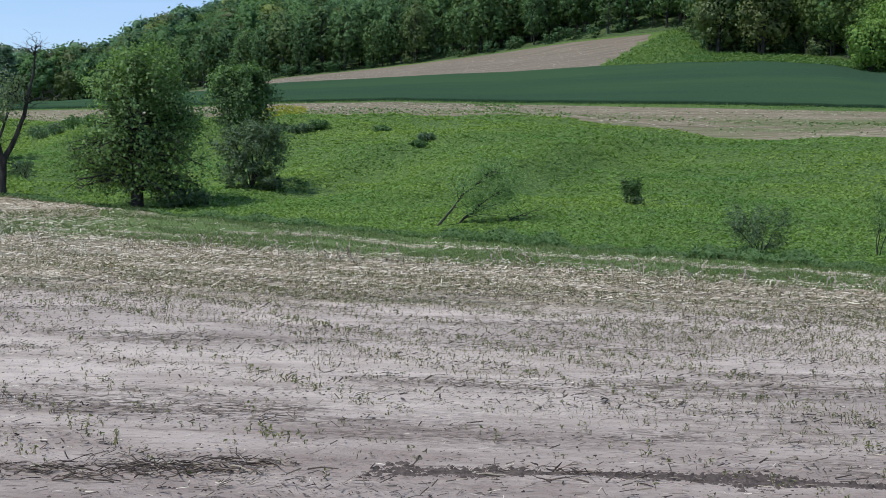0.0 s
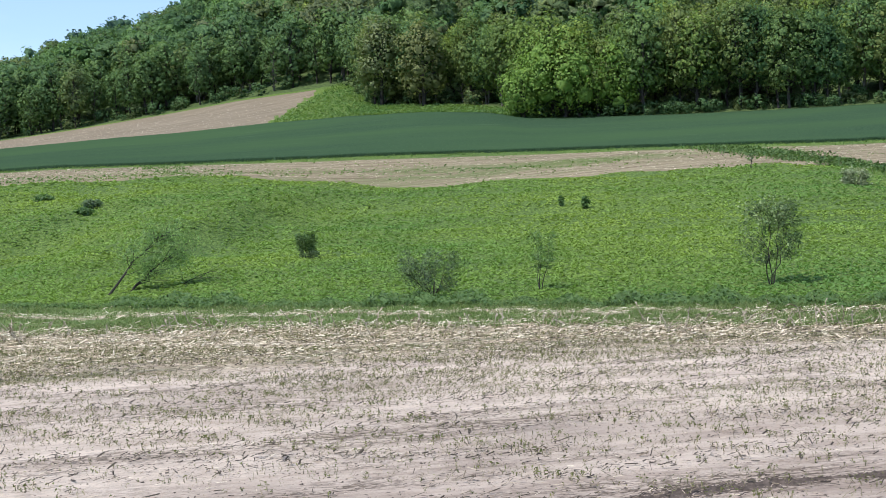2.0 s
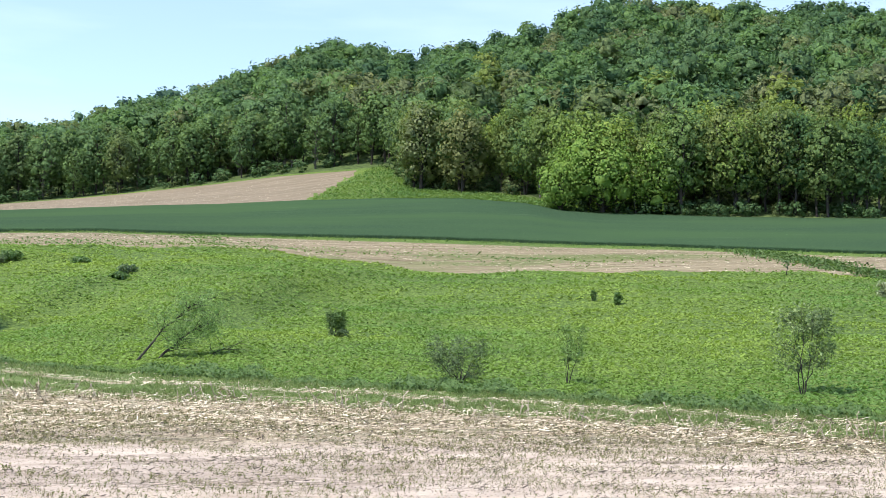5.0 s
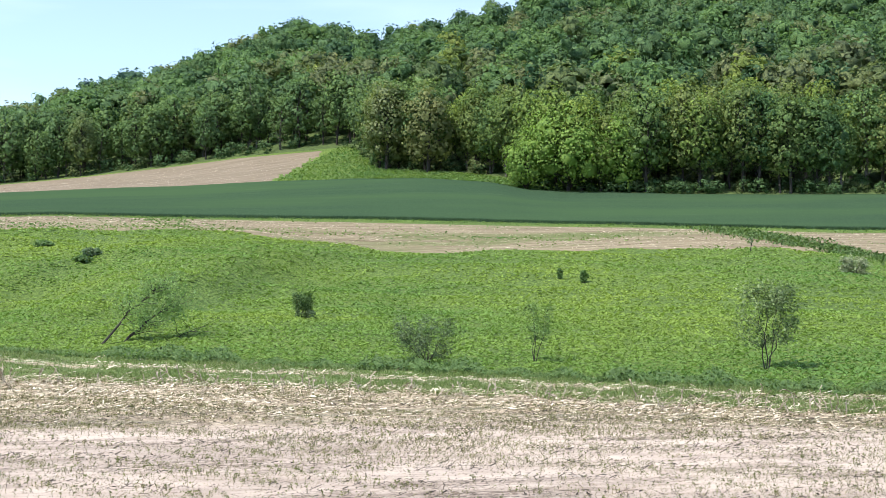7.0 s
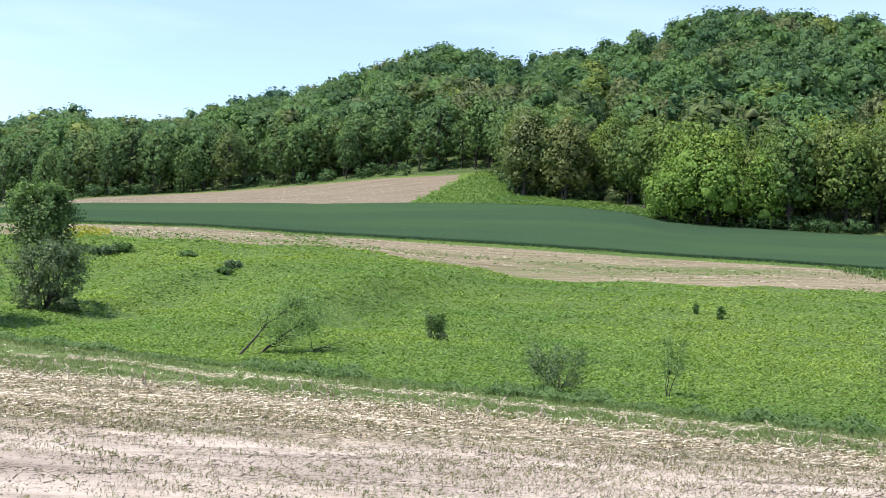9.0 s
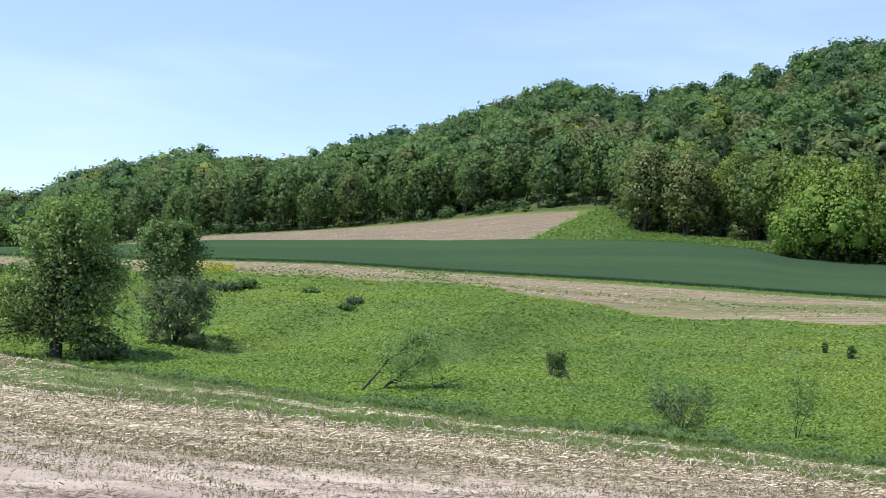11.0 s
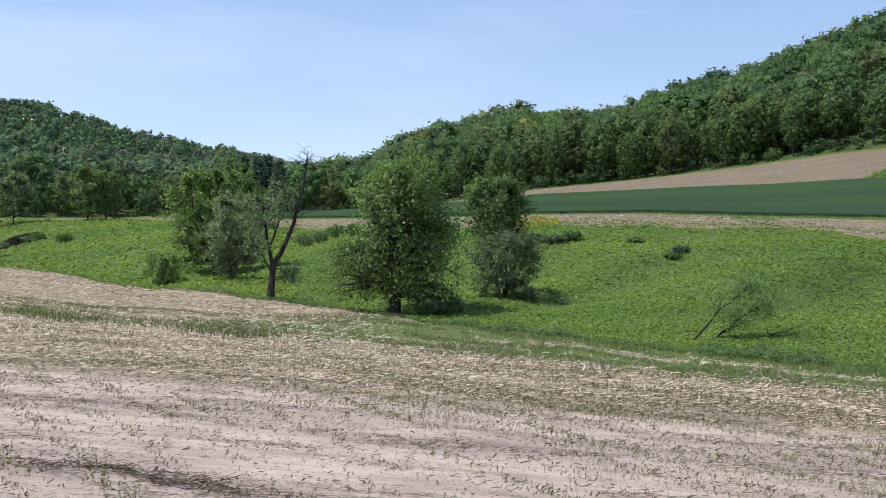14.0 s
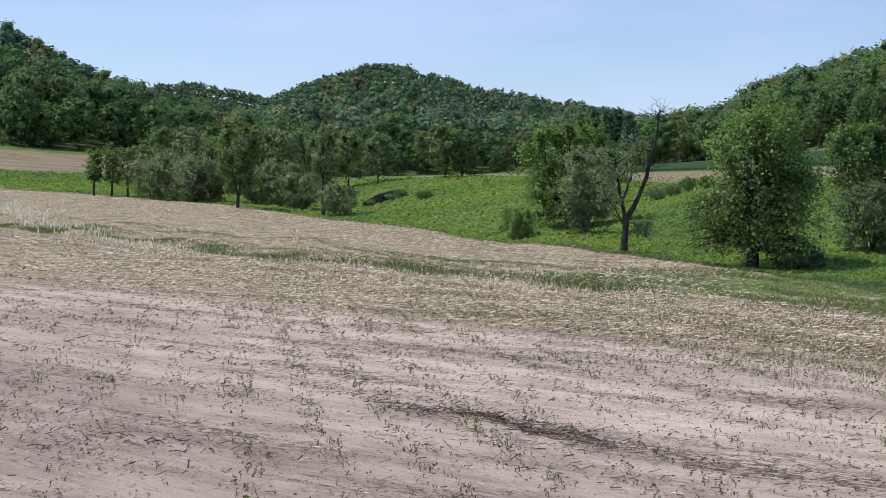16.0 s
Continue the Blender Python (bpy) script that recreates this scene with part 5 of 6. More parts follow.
def meadow_cover():
    rng = np.random.default_rng(50)
    pile = Pile()
    for lo, hi, n, wide in ((-22, 38.5, 62000, 0.078), (-50, -19, 18000, 0.11)):
        az, s = scatter(rng, n, lo, hi, 1.4)
        d, _ = ground_lines(az)
        r = d[2] + (d[4] - d[2]) * s
        x, y = r * np.sin(np.radians(az)), r * np.cos(np.radians(az))
        # each plant: a low dome of four leaves
        size = wide * (r / 50) ** 0.6 * rng.uniform(0.6, 1.35, n)
        tall = size * rng.uniform(0.25, 0.75, n)
        z = land(x, y)
        slope = np.stack([(land(x - 0.6, y) - land(x + 0.6, y)) / 1.2, (land(x, y - 0.6) - land(x, y + 0.6)) / 1.2, np.ones(n)], 1)
        for k in range(4):
            a = k * 2.1 + rng.uniform(0, 6.28, n)
            u = np.zeros(n) if k == 0 else rng.uniform(0.45, 1.0, n)
            pos = np.stack([x + np.cos(a) * u * size, y + np.sin(a) * u * size, z + tall * (1 - 0.55 * u ** 2)], 1)
            nrm = np.stack([np.cos(a) * u * 0.8, np.sin(a) * u * 0.8, np.ones(n)], 1) + rng.normal(size=(n, 3)) * 0.38
            pile.add(*cards(rng, pos, nrm, size * rng.uniform(0.8, 1.4, n), 1.15), normal=slope + nrm * (0.45, 0.45, 0.2) + rng.normal(size=(n, 3)) * 0.12)
    tagged(new("meadow_plants", pile.mesh("meadow_plants", m_forb)), "thick leafy green weeds and forbs covering the meadow", "meadow plants", kind="stuff")
    # dark weeds along a gap between the tilled strips
    path = Pile()
    n = 6000
    s = rng.uniform(0, 1, n)
    az, r = 28.0 + 8.5 * s + rng.normal(size=n) * 0.55, 96 - 24 * s + rng.normal(size=n) * 1.3
    x, y = r * np.sin(np.radians(az)), r * np.cos(np.radians(az))
    pos = np.stack([x, y, land(x, y) + rng.uniform(0.03, 0.22, n)], 1)
    path.add(*cards(rng, pos, rng.normal(size=(n, 3)) + (0, 0, 0.5), rng.uniform(0.09, 0.2, n)), normal=rng.normal(size=(n, 3)) * 0.4 + (0, 0, 1))
    tagged(new("gap_weeds", path.mesh("gap_weeds", m_weed)), "dark green weeds in the gap between tilled strips", "weeds", kind="stuff")
    strip = Pile()
    n = 30000
    az, s = scatter(rng, n, -22, 38.5)
    d, _ = ground_lines(az)
    streak = np.exp(-((s - 0.38 - 0.03 * np.sin(az * 0.6)) / 0.09) ** 2) * 0.6 * ((az > 4) & (az < 24)) + np.exp(-((s - 0.12) / 0.12) ** 2) * (az < 6) + 0.8 * (np.abs(az - 3.6 + 2 * s) < 1.0) + (s > 0.9)
    on = rng.uniform(0, 1, n) < np.clip(streak, 0, 1) + 0.25 * np.clip(0.2 + 1.2 * np.sin(s * 13 + az * 0.25) * np.sin(az * 0.7 + s * 3), 0.03, 1)
    r = (d[4] + (d[5] - d[4]) * s)[on]
    a, n = np.radians(az[on]), int(on.sum())
    x, y = r * np.sin(a), r * np.cos(a)
    pos = np.stack([x, y, land(x, y) + rng.uniform(0.03, 0.12, n)], 1)
    strip.add(*cards(rng, pos, rng.normal(size=(n, 3)) * 0.5 + (0, 0, 1), rng.uniform(0.05, 0.15, n)))
    tagged(new("volunteer_growth", strip.mesh("volunteer_growth", m_rough)), "patchy green growth on the tilled strip", "weeds", kind="stuff")
    wedge = Pile()
    n = 18000
    az = rng.uniform(6.5, 20, n)
    d, _ = ground_lines(az)
    s = rng.uniform(0, 1, n)
    on = az > 7.3 + 3 * s
    r = d[6] + (d[7] - d[6]) * s
    az, r, n = az[on], r[on], int(on.sum())
    x, y = r * np.sin(np.radians(az)), r * np.cos(np.radians(az))
    pos = np.stack([x, y, land(x, y) + rng.uniform(0.05, 0.4, n)], 1)
    wedge.add(*cards(rng, pos, rng.normal(size=(n, 3)) * 0.5 + (0, 0, 1), rng.uniform(0.12, 0.32, n)))
    tagged(new("rough_grass", wedge.mesh("rough_grass", m_rough)), "rough green growth below the corner of the woods", "grass", kind="stuff")
    fl = Pile()
    n = 900
    az = rng.uniform(-9.6, -6.6, n)
    r = rng.uniform(77, 84, n)
    x, y = r * np.sin(np.radians(az)), r * np.cos(np.radians(az))
    pos = np.stack([x, y, land(x, y) + rng.uniform(0.2, 0.45, n)], 1)
    fl.add(*cards(rng, pos, rng.normal(size=(n, 3)) + (0, 0, 0.8), rng.uniform(0.06, 0.14, n)))
    tagged(new("yellow_flowers", fl.mesh("yellow_flowers", m_flower)), "patch of yellow wildflowers at the top of the meadow", "flowers", kind="stuff")


meadow_cover()
RX, RY = math.cos(radians(ROW)), -math.sin(radians(ROW))      # along the rows
VX, VY = math.sin(radians(ROW)), math.cos(radians(ROW))       # across them, away from the standpoint


def blades(pile, rng, x, y, z, h, w, tilt):
    n = len(x)
    a = rng.uniform(0, 6.28, n)
    wx, wy = np.cos(a) * w, np.sin(a) * w
    tx, ty = rng.normal(size=n) * tilt * h, rng.normal(size=n) * tilt * h
    v = np.stack([np.stack([x - wx, y - wy, z], 1), np.stack([x + wx, y + wy, z], 1), np.stack([x + tx, y + ty, z + h], 1)], 1).reshape(-1, 3)
    k = np.arange(n) * 3
    pile.add(v, np.stack([k, k + 1, k + 2, np.full(n, -1)], 1))


def grass_strip():
    rng = np.random.default_rng(51)
    pile = Pile()
    n = 150000
    az, s = scatter(rng, n, -52, 46)
    d, _ = ground_lines(az)
    bare = np.abs(s - 0.6 - 0.06 * np.sin(az * 0.8)) < 0.08 + 0.03 * np.sin(az * 5.3)
    keep = rng.uniform(0, 1, n) < np.where(bare, 0.12, 0.2 + 0.8 * (np.sin(az * 0.9 + s * 7) * np.sin(s * 11 + az * 0.37) > -0.15))
    az, s, d = az[keep], s[keep], d[:, keep]
    run = np.interp(az, (-27, -22, -16, -12), (0.2, 0.42, 0.8, 1.0))
    far_side = (rng.uniform(0, 1, len(az)) < 0.25) & (run < 0.9)
    s = np.where(far_side, 0.94 + 0.08 * s, s * run)
    r = d[1] - 0.5 + (d[2] - d[1] + 0.8) * s
    x, y = r * np.sin(np.radians(az)), r * np.cos(np.radians(az))
    dull = az + rng.normal(size=len(az)) * 5 < -6
    for name, mat, on, label in (("grass_strip", m_grass, ~dull, "rough green grass strip along the stubble's end"), ("stubble_grass", m_dull, dull, "thin olive grass growing among straw at the stubble's end")):
        pile = Pile()
        xx, yy, rr, ss = x[on], y[on], r[on], s[on]
        blades(pile, rng, xx, yy, land(xx, yy), rng.uniform(0.03, 0.12, len(xx)) * (0.7 + 0.6 * ss), 0.009 * (rr / 28) ** 0.8, 0.7)
        tagged(new(name, pile.mesh(name, mat)), label, "grass", kind="stuff")
    # taller, darker weeds along the meadow's foot
    weeds = Pile()
    n = 34000
    az, s = scatter(rng, n, -24, 42, 1.3)
    d, _ = ground_lines(az)
    thick = np.clip(0.45 + 0.35 * np.sin(az * 0.5 + np.sin(az * 1.1)) + 0.2 * np.sin(az * 2.7), 0.05, 1)
    r = d[2] - 0.5 + s * (0.5 + 1.6 * thick)
    x, y = r * np.sin(np.radians(az)), r * np.cos(np.radians(az))
    pos = np.stack([x, y, land(x, y) + (0.03 + 0.16 * thick) * rng.uniform(0.1, 1, n)], 1)
    weeds.add(*cards(rng, pos, rng.normal(size=(n, 3)) * 0.6 + (0, -0.3, 0.8), rng.uniform(0.03, 0.075, n), 1.6), normal=rng.normal(size=(n, 3)) * 0.35 + (0, -0.2, 1))
    tagged(new("tall_weeds", weeds.mesh("tall_weeds", m_weed)), "dark green tall weeds along the foot of the meadow", "weeds", kind="stuff")
    # a thin line of grass through the far left of the field
    g = Pile()
    n = 12000
    u = rng.uniform(-75, -22, n)
    v = 21.6 + rng.normal(size=n) * 0.55 + 0.6 * np.sin(u * 0.2) + 0.4 * np.sin(u * 0.9)
    on = rng.uniform(0, 1, n) < 0.35 + 0.65 * (np.sin(u * 0.55 + np.sin(u * 0.21)) > -0.1)
    u, v, n = u[on], v[on], int(on.sum())
    x, y = RX * u + VX * v, RY * u + VY * v
    blades(g, rng, x, y, land(x, y), rng.uniform(0.06, 0.22, n), 0.022, 0.4)
    tagged(new("grass_line", g.mesh("grass_line", m_dull)), "thin line of green grass across the stubble", "grass", kind="stuff")


grass_strip()


def ribbons(rng, pile, x, y, length, radius, rise):
    """Flat straws, each a tilted strip, some with one end up."""
    n = len(x)
    a = np.where(rng.uniform(0, 1, n) < 0.3, radians(-TILL) + rng.normal(size=n) * 0.5, rng.uniform(0, 6.28, n))
    dx, dy = np.cos(a) * length / 2, np.sin(a) * length / 2
    e = rise * length * rng.uniform(0, 1, n)
    t = rng.uniform(-1, 1, n)
    px, py, pz = -np.sin(a) * radius, np.cos(a) * radius, np.abs(t) * radius
    z = land(x, y) + 0.006 + 0.03 * rng.uniform(0, 1, n) ** 2
    v = np.stack([np.stack([x - dx - px, y - dy - py, z], 1), np.stack([x + dx - px, y + dy - py, z + e], 1), np.stack([x + dx + px, y + dy + py, z + e + pz], 1), np.stack([x - dx + px, y - dy + py, z + pz], 1)], 1).reshape(-1, 3)
    pile.add(v, np.arange(4 * n).reshape(n, 4))


def field_cover():
    rng = np.random.default_rng(52)
    # pale straw mat in front of the grass strip
    pile = Pile()
    n = 330000
    u, v = 22 - 80 * rng.uniform(0, 1, n) ** 1.3, 7 + 17 * rng.uniform(0, 1, n) ** 0.7
    x, y = RX * u + VX * v, RY * u + VY * v
    az, r = np.degrees(np.arctan2(x, y)), np.hypot(x, y)
    d, _ = ground_lines(az)
    lumps = np.sin(u * 0.8 + 2 * np.sin(v)) + np.sin(v * 2.9 + 0.5 * np.sin(u * 0.4))
    on = (az > -51) & (az < 38.5) & (r < d[1] * 1.03) & (rng.uniform(0, 1, n) < np.clip((v - 0.36 * np.minimum(u + 3, 0) - 17.0) / 3.0, 0.004, 1) * np.clip(0.75 + 0.3 * lumps, 0.3, 1))
    x, y, r, n = x[on], y[on], r[on], int(on.sum())
    ribbons(rng, pile, x, y, 0.03 + 0.15 * rng.uniform(0, 1, n) ** 2, 0.0075 * (r / 22) ** 0.7 * rng.uniform(0.35, 1.5, n), np.where(rng.uniform(0, 1, n) < 0.14, 0.55, 0.12))
    n = 70000
    az, s = rng.uniform(-50, 40, n), rng.uniform(0, 1, n)
    on = rng.uniform(0, 1, n) < np.clip((-az - 13) / 9, 0.02, 0.8)
    az, s, n = az[on], s[on], int(on.sum())
    d, _ = ground_lines(az)
    r = d[1] + (d[2] - d[1]) * s
    x, y = r * np.sin(np.radians(az)), r * np.cos(np.radians(az))
    ribbons(rng, pile, x, y, rng.uniform(0.06, 0.26, n), 0.009 * (r / 40) ** 0.8 * rng.uniform(0.4, 1.6, n), 0.35)
    # the bare line in the grass
    n = 4500
    az = rng.uniform(-8, 42, n)
    d, _ = ground_lines(az)
    r = d[1] - 0.5 + (d[2] - d[1] + 0.8) * (0.6 + 0.06 * np.sin(az * 0.8) + rng.normal(size=n) * 0.07)
    x, y = r * np.sin(np.radians(az)), r * np.cos(np.radians(az))
    ribbons(rng, pile, x, y, rng.uniform(0.04, 0.18, n), 0.005 * rng.uniform(0.4, 1.5, n), 0.1)
    # pale upright stumps of stalks far along the field
    n = 1300
    u = np.where(rng.uniform(0, 1, n) < 0.75, rng.uniform(-112, -46, n), rng.uniform(-46, -16, n))
    v = 19.6 + 6.4 * (np.clip(-u - 46, 0, 70) / 37) ** 1.3 + rng.normal(size=n) * np.where(u < -46, 0.7, 1.2)
    x, y = RX * u + VX * v, RY * u + VY * v
    husks = Pile()
    blades(husks, rng, x, y, land(x, y), rng.uniform(0.12, 0.32, n) * np.interp(u, (-100, -46, -30), (1.5, 1.0, 0.6)), np.interp(u, (-100, -46, -30), (0.09, 0.04, 0.018)), 0.4)
    tagged(new("stalk_stumps", husks.mesh("stalk_stumps", m_husk)), "pale upright stumps of corn stalks in rows", "stubble", kind="stuff")
    n = 4000
    az, s = scatter(rng, n, -50, 46)
    d, _ = ground_lines(az)
    r = 6 + (d[1] * 0.8 - 6) * s
    x, y = r * np.sin(np.radians(az)), r * np.cos(np.radians(az))
    ribbons(rng, pile, x, y, rng.uniform(0.02, 0.1, n), 0.0025 * rng.uniform(0.5, 1.4, n), 0.1)
    # straw and clods on the tilled strip and the upper field
    for lo, hi, k, n, size in ((-22, 40, 4, 14000, 0.013), (-16, 9.5, 6, 7000, 0.018)):
        az, s = scatter(rng, n, lo, hi)
        d, _ = ground_lines(az)
        s = s * 0.84
        on = (az < 7 + 3 * s) | (k == 4)
        r = (d[k] + (d[k + 1] - d[k]) * s)[on]
        a = np.radians(az[on])
        n = len(r)
        ribbons(rng, pile, r * np.sin(a), r * np.cos(a), rng.uniform(0.08, 0.3, n), size * rng.uniform(0.4, 1.3, n), 0.15)
    tagged(new("straw_litter", pile.mesh("straw_litter", m_straw)), "bleached straw and corn litter strewn over the field", "straw", kind="stuff")

    # thin dark stubble, thickest in the band before the straw
    stems, leaves = Pile(), Pile()
    n = 260000
    az, s = 40 - 91 * rng.uniform(0, 1, n) ** 0.8, rng.uniform(0, 1, n)
    d, _ = ground_lines(az)
    r = d[1] * (0.42 + 0.66 * s)
    over = (az < -16) & (rng.uniform(0, 1, n) < 0.3)
    r = np.where(over, d[1] + (d[2] - d[1]) * s, r)
    x, y = r * np.sin(np.radians(az)), r * np.cos(np.radians(az))
    patchy = np.sin(x * 0.9 + 2 * np.sin(y * 0.35)) * np.sin(y * 1.3 + 0.4 * x) + 0.6 * np.sin((VX * x + VY * y) * 4.1 + np.sin(x * 0.3))
    keep = rng.uniform(0, 1, n) < np.interp(s, (0, 0.25, 0.5, 0.75, 1), (0.08, 0.3, 0.9, 0.6, 0.35)) * np.clip(0.6 + 0.6 * patchy, 0.1, 1)
    x, y, r = x[keep], y[keep], r[keep]
    n = len(x)
    h = rng.uniform(0.02, 0.065, n)
    blades(stems, rng, x, y, land(x, y), h, 0.004 * (r / 14) ** 0.7, 0.9)
    few = rng.uniform(0, 1, n) < 0.5
    pos = np.stack([x, y, land(x, y) + h * 0.8], 1)[few]
    leaves.add(*cards(rng, pos, rng.normal(size=pos.shape) + (0, 0, 1), rng.uniform(0.008, 0.02, len(pos)) * (r[few] / 18) ** 0.5, 2.4))
    # seedlings in dashes along their own rows
    ex, ey, wx, wy = 0.63, -0.777, 0.777, 0.63
    for k in range(30000):
        line = rng.integers(-60, 60) * 0.76
        p = rng.uniform(-40, 40)
        line += rng.normal() * 0.09
        cx, cy = wx * line + ex * p, wy * line + ey * p
        rr, aa = math.hypot(cx, cy), math.degrees(math.atan2(cx, cy))
        if not (6.5 < rr < 24 and -52 < aa < 46):
            continue
        across_row = VX * cx + VY * cy
        if rng.uniform(0, 1) > np.clip((across_row - 4) / 7, 0.85 if aa < -18 else 0.25, 1) * (1 if math.sin(cx * 0.7 + 1) * math.sin(cy * 0.6) > -0.1 else 0.3):
            continue
        m = int(rng.integers(3, 14))
        t = rng.normal(size=m) * rng.uniform(0.2, 1.4)
        x, y = cx + ex * t + rng.normal(size=m) * 0.07, cy + ey * t + rng.normal(size=m) * 0.07
        big = rng.uniform(0.75, 1.25) * float(np.interp(rr, (9, 18), (1.0, 0.85)))
        h = rng.uniform(0.02, 0.06, m) * big
        z = np.zeros(m)
        for j in range(2):
            blades(stems, rng, x, y, z, h, np.full(m, 0.004), 0.2)
        pos = np.concatenate([np.stack([x, y, z + h * f], 1) + rng.normal(size=(m, 3)) * (0.014, 0.014, 0.006) for f in (0.55, 0.8, 0.95, 1.0)])
        leaves.add(*cards(rng, pos, rng.normal(size=pos.shape) + (0, 0, 1), rng.uniform(0.007, 0.018, len(pos)) * big, 2.2))
    tagged(new("dry_stems", stems.mesh("dry_stems", m_dry)), "short dry stems standing on the bare soil", "stubble", kind="stuff")
    tagged(new("seedlings", leaves.mesh("seedlings", m_seed)), "small grey-green seedlings sprouting across the bare soil", "seedlings", kind="stuff")
    # dark bits of old litter, thicker in drifts
    bits = Pile()
    n = 190000
    u = rng.uniform(-26, 22, n)
    v = 5.5 + 15 * rng.uniform(0, 1, n)
    on = np.sin(v * 2.7 + 0.8 * np.sin(u * 0.23) + 0.5 * np.sin(u * 1.7)) * np.sin(u * 0.9 + v) + 0.7 * np.sin(v * 6.1 + u * 0.35 + np.sin(u * 2.3)) + rng.normal(size=n) * 0.9 > 0.6
    tx, ty = u[on], v[on] - 0.05 * u[on]
    u, v = RX * tx + RY * ty, VX * tx + VY * ty
    for cu, cv, su, sv, m in ((-10.6, 7.0, 0.9, 0.12, 420), (-9.3, 7.45, 0.7, 0.08, 500), (-8.4, 7.75, 0.7, 0.1, 300), (-5.0, 6.6, 0.7, 0.25, 400), (-10.9, 3.5, 0.9, 0.2, 320), (-3.2, 10.4, 1.2, 0.12, 300), (0.5, 7.6, 1.6, 0.15, 400)):
        u, v = np.concatenate([u, cu + rng.normal(size=m) * su]), np.concatenate([v, cv + rng.normal(size=m) * sv])
    x, y = RX * u + VX * v, RY * u + VY * v
    n = len(x)
    r = np.hypot(x, y)
    ribbons(rng, bits, x, y, 0.014 + 0.11 * rng.uniform(0, 1, n) ** 3, 0.0036 * (np.maximum(r, 8) / 10) ** 0.6 * rng.uniform(0.5, 2.2, n), 0.4)
    tagged(new("dark_litter", bits.mesh("dark_litter", m_litter)), "dark rotted bits of stalk strewn in drifts on the soil", "litter", kind="stuff")
    # crumbs and small clods
    clods = Pile()
    n = 24000
    u = rng.uniform(-24, 20, n)
    v = rng.uniform(5.5, 17, n)
    on = np.sin(v * 1.9 + 0.5 * np.sin(u * 0.21)) + 0.6 * np.sin(v * 5.3) + rng.normal(size=n) * 0.5 > 0.7
    tx, ty = u[on], v[on] - 0.05 * u[on]
    u, v = RX * tx + RY * ty, VX * tx + VY * ty
    # a dark broken rut and heaps of trash
    ru = -3.9 + 11 * rng.uniform(0, 1, 12000)
    rv = 8.9 + 0.43 * ru + 0.004 * ru ** 2 + rng.normal(size=12000) * 0.055 * (1 + 0.7 * np.sin(ru * 3) + 0.4 * np.sin(ru * 7.7)) + 0.05 * np.sin(ru * 2.1)
    u, v = np.concatenate([u, ru]), np.concatenate([v, rv])
    x, y = RX * u + VX * v, RY * u + VY * v
    # a broken ledge farther along, and loose crumbs all over the near soil
    t = rng.uniform(0, 1, 2200)
    x = np.concatenate([rng.uniform(-14, 10, 16000), -7.0 + 2.9 * t, x])
    y = np.concatenate([rng.uniform(7, 19, 16000), 11.0 - 0.6 * t ** 2 + 0.1 * np.sin(t * 17) + rng.normal(size=2200) * (0.03 + 0.1 * t * (1 - t)), y])
    n = len(x)
    s = np.minimum(0.0042 * np.exp(rng.normal(size=n) * 0.55), 0.012)
    s[-12000:] = np.minimum(0.0075 * np.exp(rng.normal(size=12000) * 0.6), 0.022)
    o = np.array([(1, 0.2, 0), (-0.1, 1, 0), (-1, 0, 0), (0.2, -1, 0), (0.25, 0.1, 0.75)])
    vv = np.stack([x, y, np.zeros(n)], 1)[:, None] + o[None] * s[:, None, None] * rng.uniform(0.6, 1.5, (n, 5, 1)) * (1.6, 1.0, 1.0)
    k = np.arange(n)[:, None] * 5
    clods.add(vv.reshape(-1, 3), np.concatenate([np.concatenate([k + [a, (a + 1) % 4, 4], np.full((n, 1), -1)], 1) for a in range(4)]))
    tagged(new("soil_crumbs", clods.mesh("soil_crumbs", m_clod)), "dark crumbs of soil in lines along the rows", "soil", kind="stuff")


field_cover()


def corn_stalk(seed):
    """One broken, bleached corn stalk with a torn leaf."""
    rng = np.random.default_rng(seed)
    root = tagged(new("corn_stalk"), "broken bleached corn stalk still standing in the field", "corn stalk", "corn stalks along the field's end")
    h = rng.uniform(0.12, 0.36)
    tip = np.array([rng.normal() * 0.12, rng.normal() * 0.12, h])
    path = bent(rng, (0, 0, -0.02), tip, 4, 0.06)
    w, g = Pile(), Pile()
    w.add(*tube(path, [0.011, 0.010, 0.009, 0.007], 5))
    part("stem", w.mesh("corn_stem", m_stalk), root)
    for k in range(2):
        g = Pile()
        p = path[rng.integers(1, 4)]
        e = p + (rng.normal() * 0.14, rng.normal() * 0.14, rng.uniform(-0.1, 0.05))
        m = (p + e) / 2 + (0, 0, 0.05)
        side = np.array([0.012, 0.012, 0])
        g.add([p - side, p + side, m + side * 1.3, m - side * 1.3, e], [[0, 1, 2, 3], [3, 2, 4, -1]])
        part("leaf", g.mesh("corn_leaf", m_stalk), root)
    return root


def corn_stalks():
    rng = np.random.default_rng(54)
    models = [corn_stalk(300 + i) for i in range(8)]
    for i in range(230):
        az = rng.uniform(-50, 44)
        d, _ = ground_lines(np.array([az]))
        r = float(d[1][0]) * (1 - 0.10 * rng.uniform(0, 1) ** 2)
        x, y, z = at(az, r)
        m = pose(x, y, z, rng.normal() * 12, rng.normal() * 12, rng.uniform(0, 360))
        if i < 8:
            models[i].matrix_basis = m
        else:
            copy_thing(models[i % 8], m)


corn_stalks()


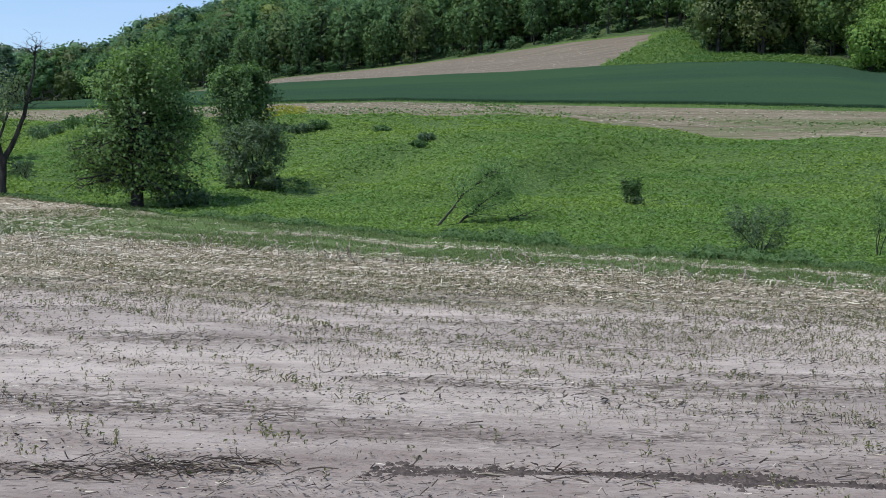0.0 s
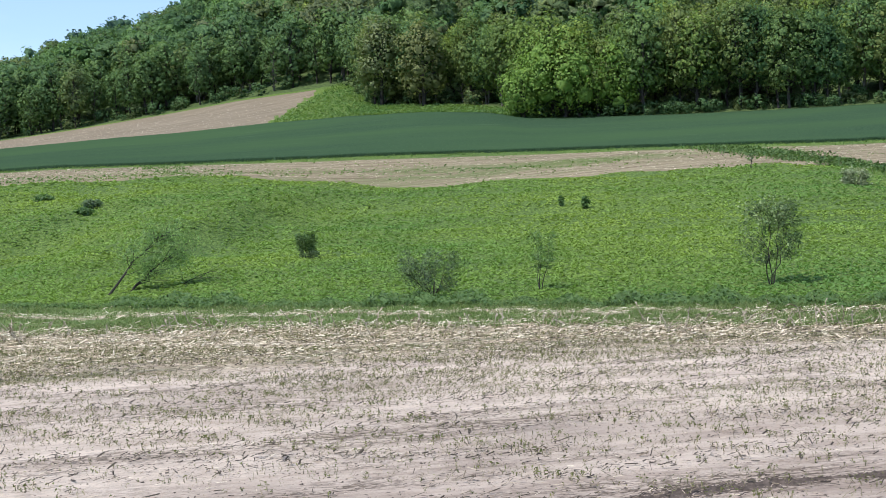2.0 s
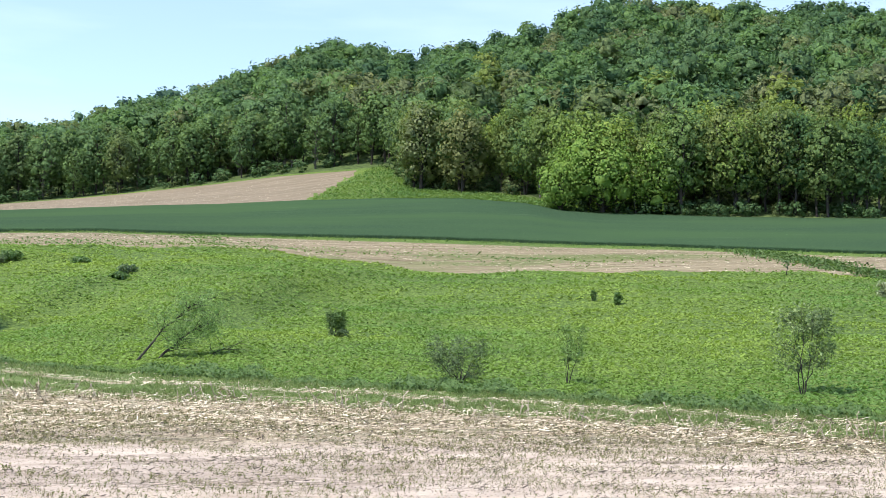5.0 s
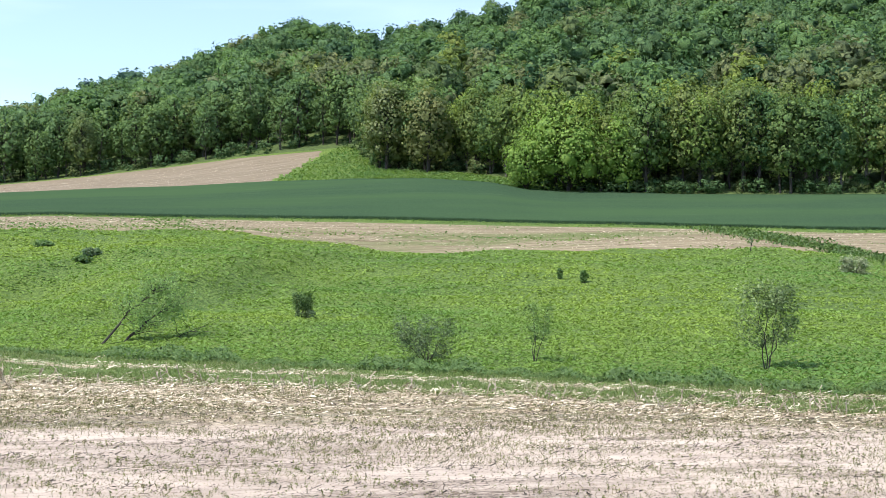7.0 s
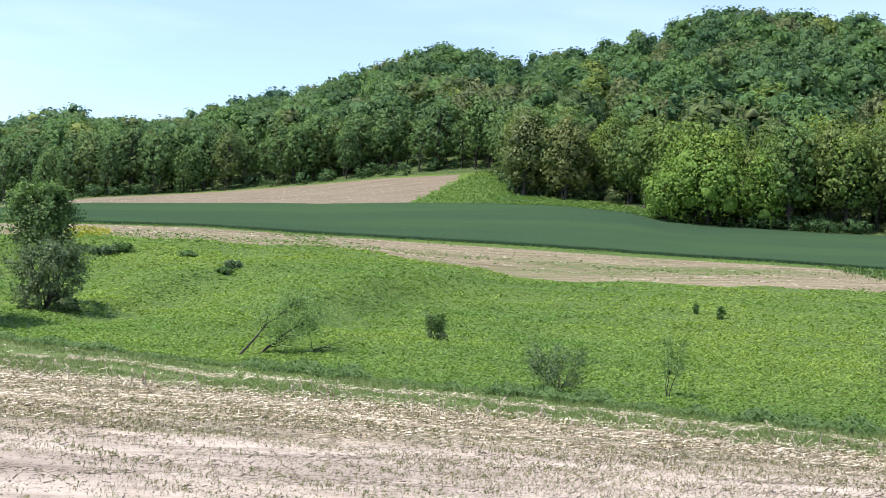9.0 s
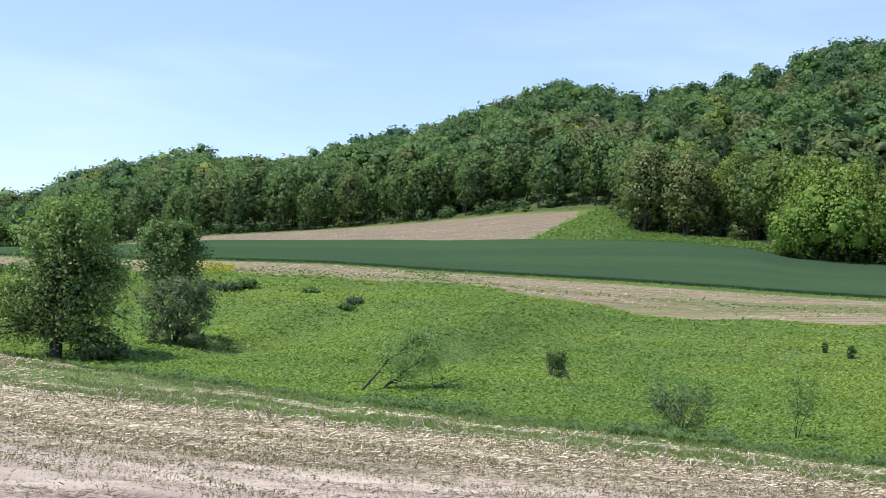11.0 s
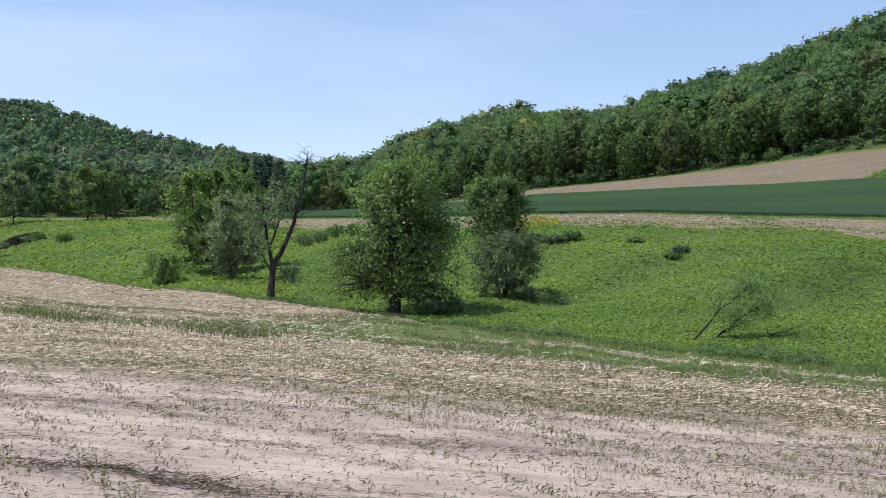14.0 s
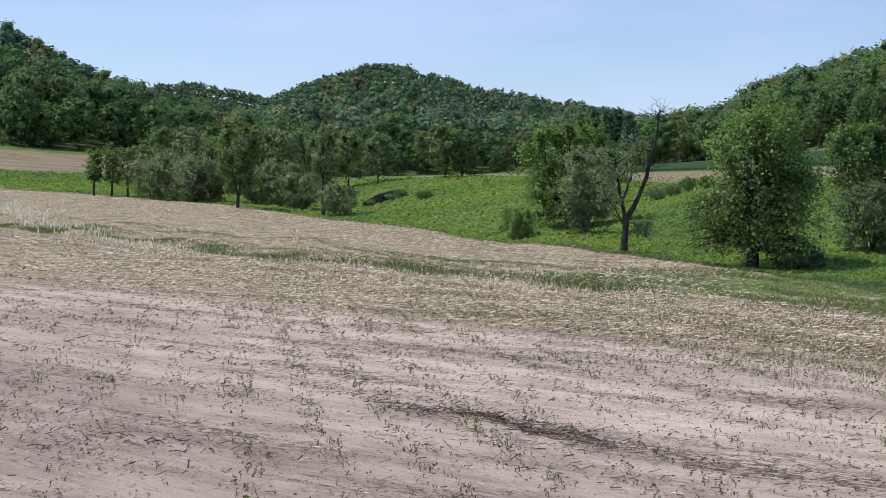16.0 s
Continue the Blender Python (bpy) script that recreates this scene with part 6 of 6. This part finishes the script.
def stick(u, v, length, turn, mat, label, name):
    rng = np.random.default_rng(int(u * 10 + v * 100) % 9999)
    p = Pile()
    p.add(*tube(bent(rng, (-length / 2, 0, 0.012), (length / 2, 0, 0.02), 6, 0.03), [0.005, 0.007, 0.008, 0.007, 0.006, 0.004], 6))
    x, y = RX * u + VX * v, RY * u + VY * v
    ob = tagged(new(name, p.mesh(name, mat, True)), label, name.replace("_", " "))
    ob.matrix_basis = pose(x, y, float(land(x, y)[0]), 0, 0, -ROW + turn)


for u, v, length, turn in ((-10.15, 3.9, 0.45, 10), (-18.2, 8.8, 0.5, 35), (-11.9, 14.5, 0.5, 55), (-8.7, 7.6, 0.6, -20), (-9.4, 7.45, 0.5, 10), (-10.4, 6.9, 0.55, 0), (-5.0, 6.7, 0.5, 15), (-4.7, 6.8, 0.4, -25), (-3.1, 7.5, 0.35, 5), (-8.2, 7.3, 0.4, 20)):
    stick(u, v, length * 0.75, turn, m_dry if u < -9 else m_stalk, "weathered corn stalk piece lying on bare soil", "stalk_piece")


def trash_heap(x0, y0, long, wide, count, seed):
    """Old stalks and stems washed together into a low tangle."""
    rng = np.random.default_rng(seed)
    p = Pile()
    for _ in range(count):
        x, y = rng.normal() * long, rng.normal() * wide
        near = math.exp(-(x / long) ** 2 - (y / wide) ** 2)
        L = rng.uniform(0.04, 0.26)
        a = rng.normal() * 0.6 + (math.pi if rng.uniform() < 0.5 else 0)
        z = 0.006 + 0.05 * near * rng.uniform(0, 1)
        e = (x + math.cos(a) * L, y + math.sin(a) * L, z + rng.uniform(-0.01, 0.05))
        r = rng.uniform(0.002, 0.006)
        p.add(*tube(bent(rng, (x, y, z), (e[0], e[1], max(e[2], 0.005)), 4, 0.12), [r, r, r * 0.9, r * 0.5], 4))
    ob = tagged(new("stalk_trash", p.mesh("stalk_trash", m_trash)), "tangle of dark rotted stalks washed together on bare soil", "stalk litter", kind="stuff")
    ob.matrix_basis = pose(x0, y0, 0, 0, 0, -TILL)


for i, (x, y, long, wide, count) in enumerate(((-1.85, 8.12, 0.28, 0.07, 110), (-2.55, 7.95, 0.35, 0.1, 90), (-1.35, 8.3, 0.2, 0.05, 40), (-5.7, 10.85, 0.45, 0.14, 80), (-4.7, 10.4, 0.3, 0.08, 45), (-7.7, 8.0, 0.3, 0.1, 30), (0.9, 8.15, 0.4, 0.08, 35))):
    trash_heap(x, y, long, wide, count, 500 + i)
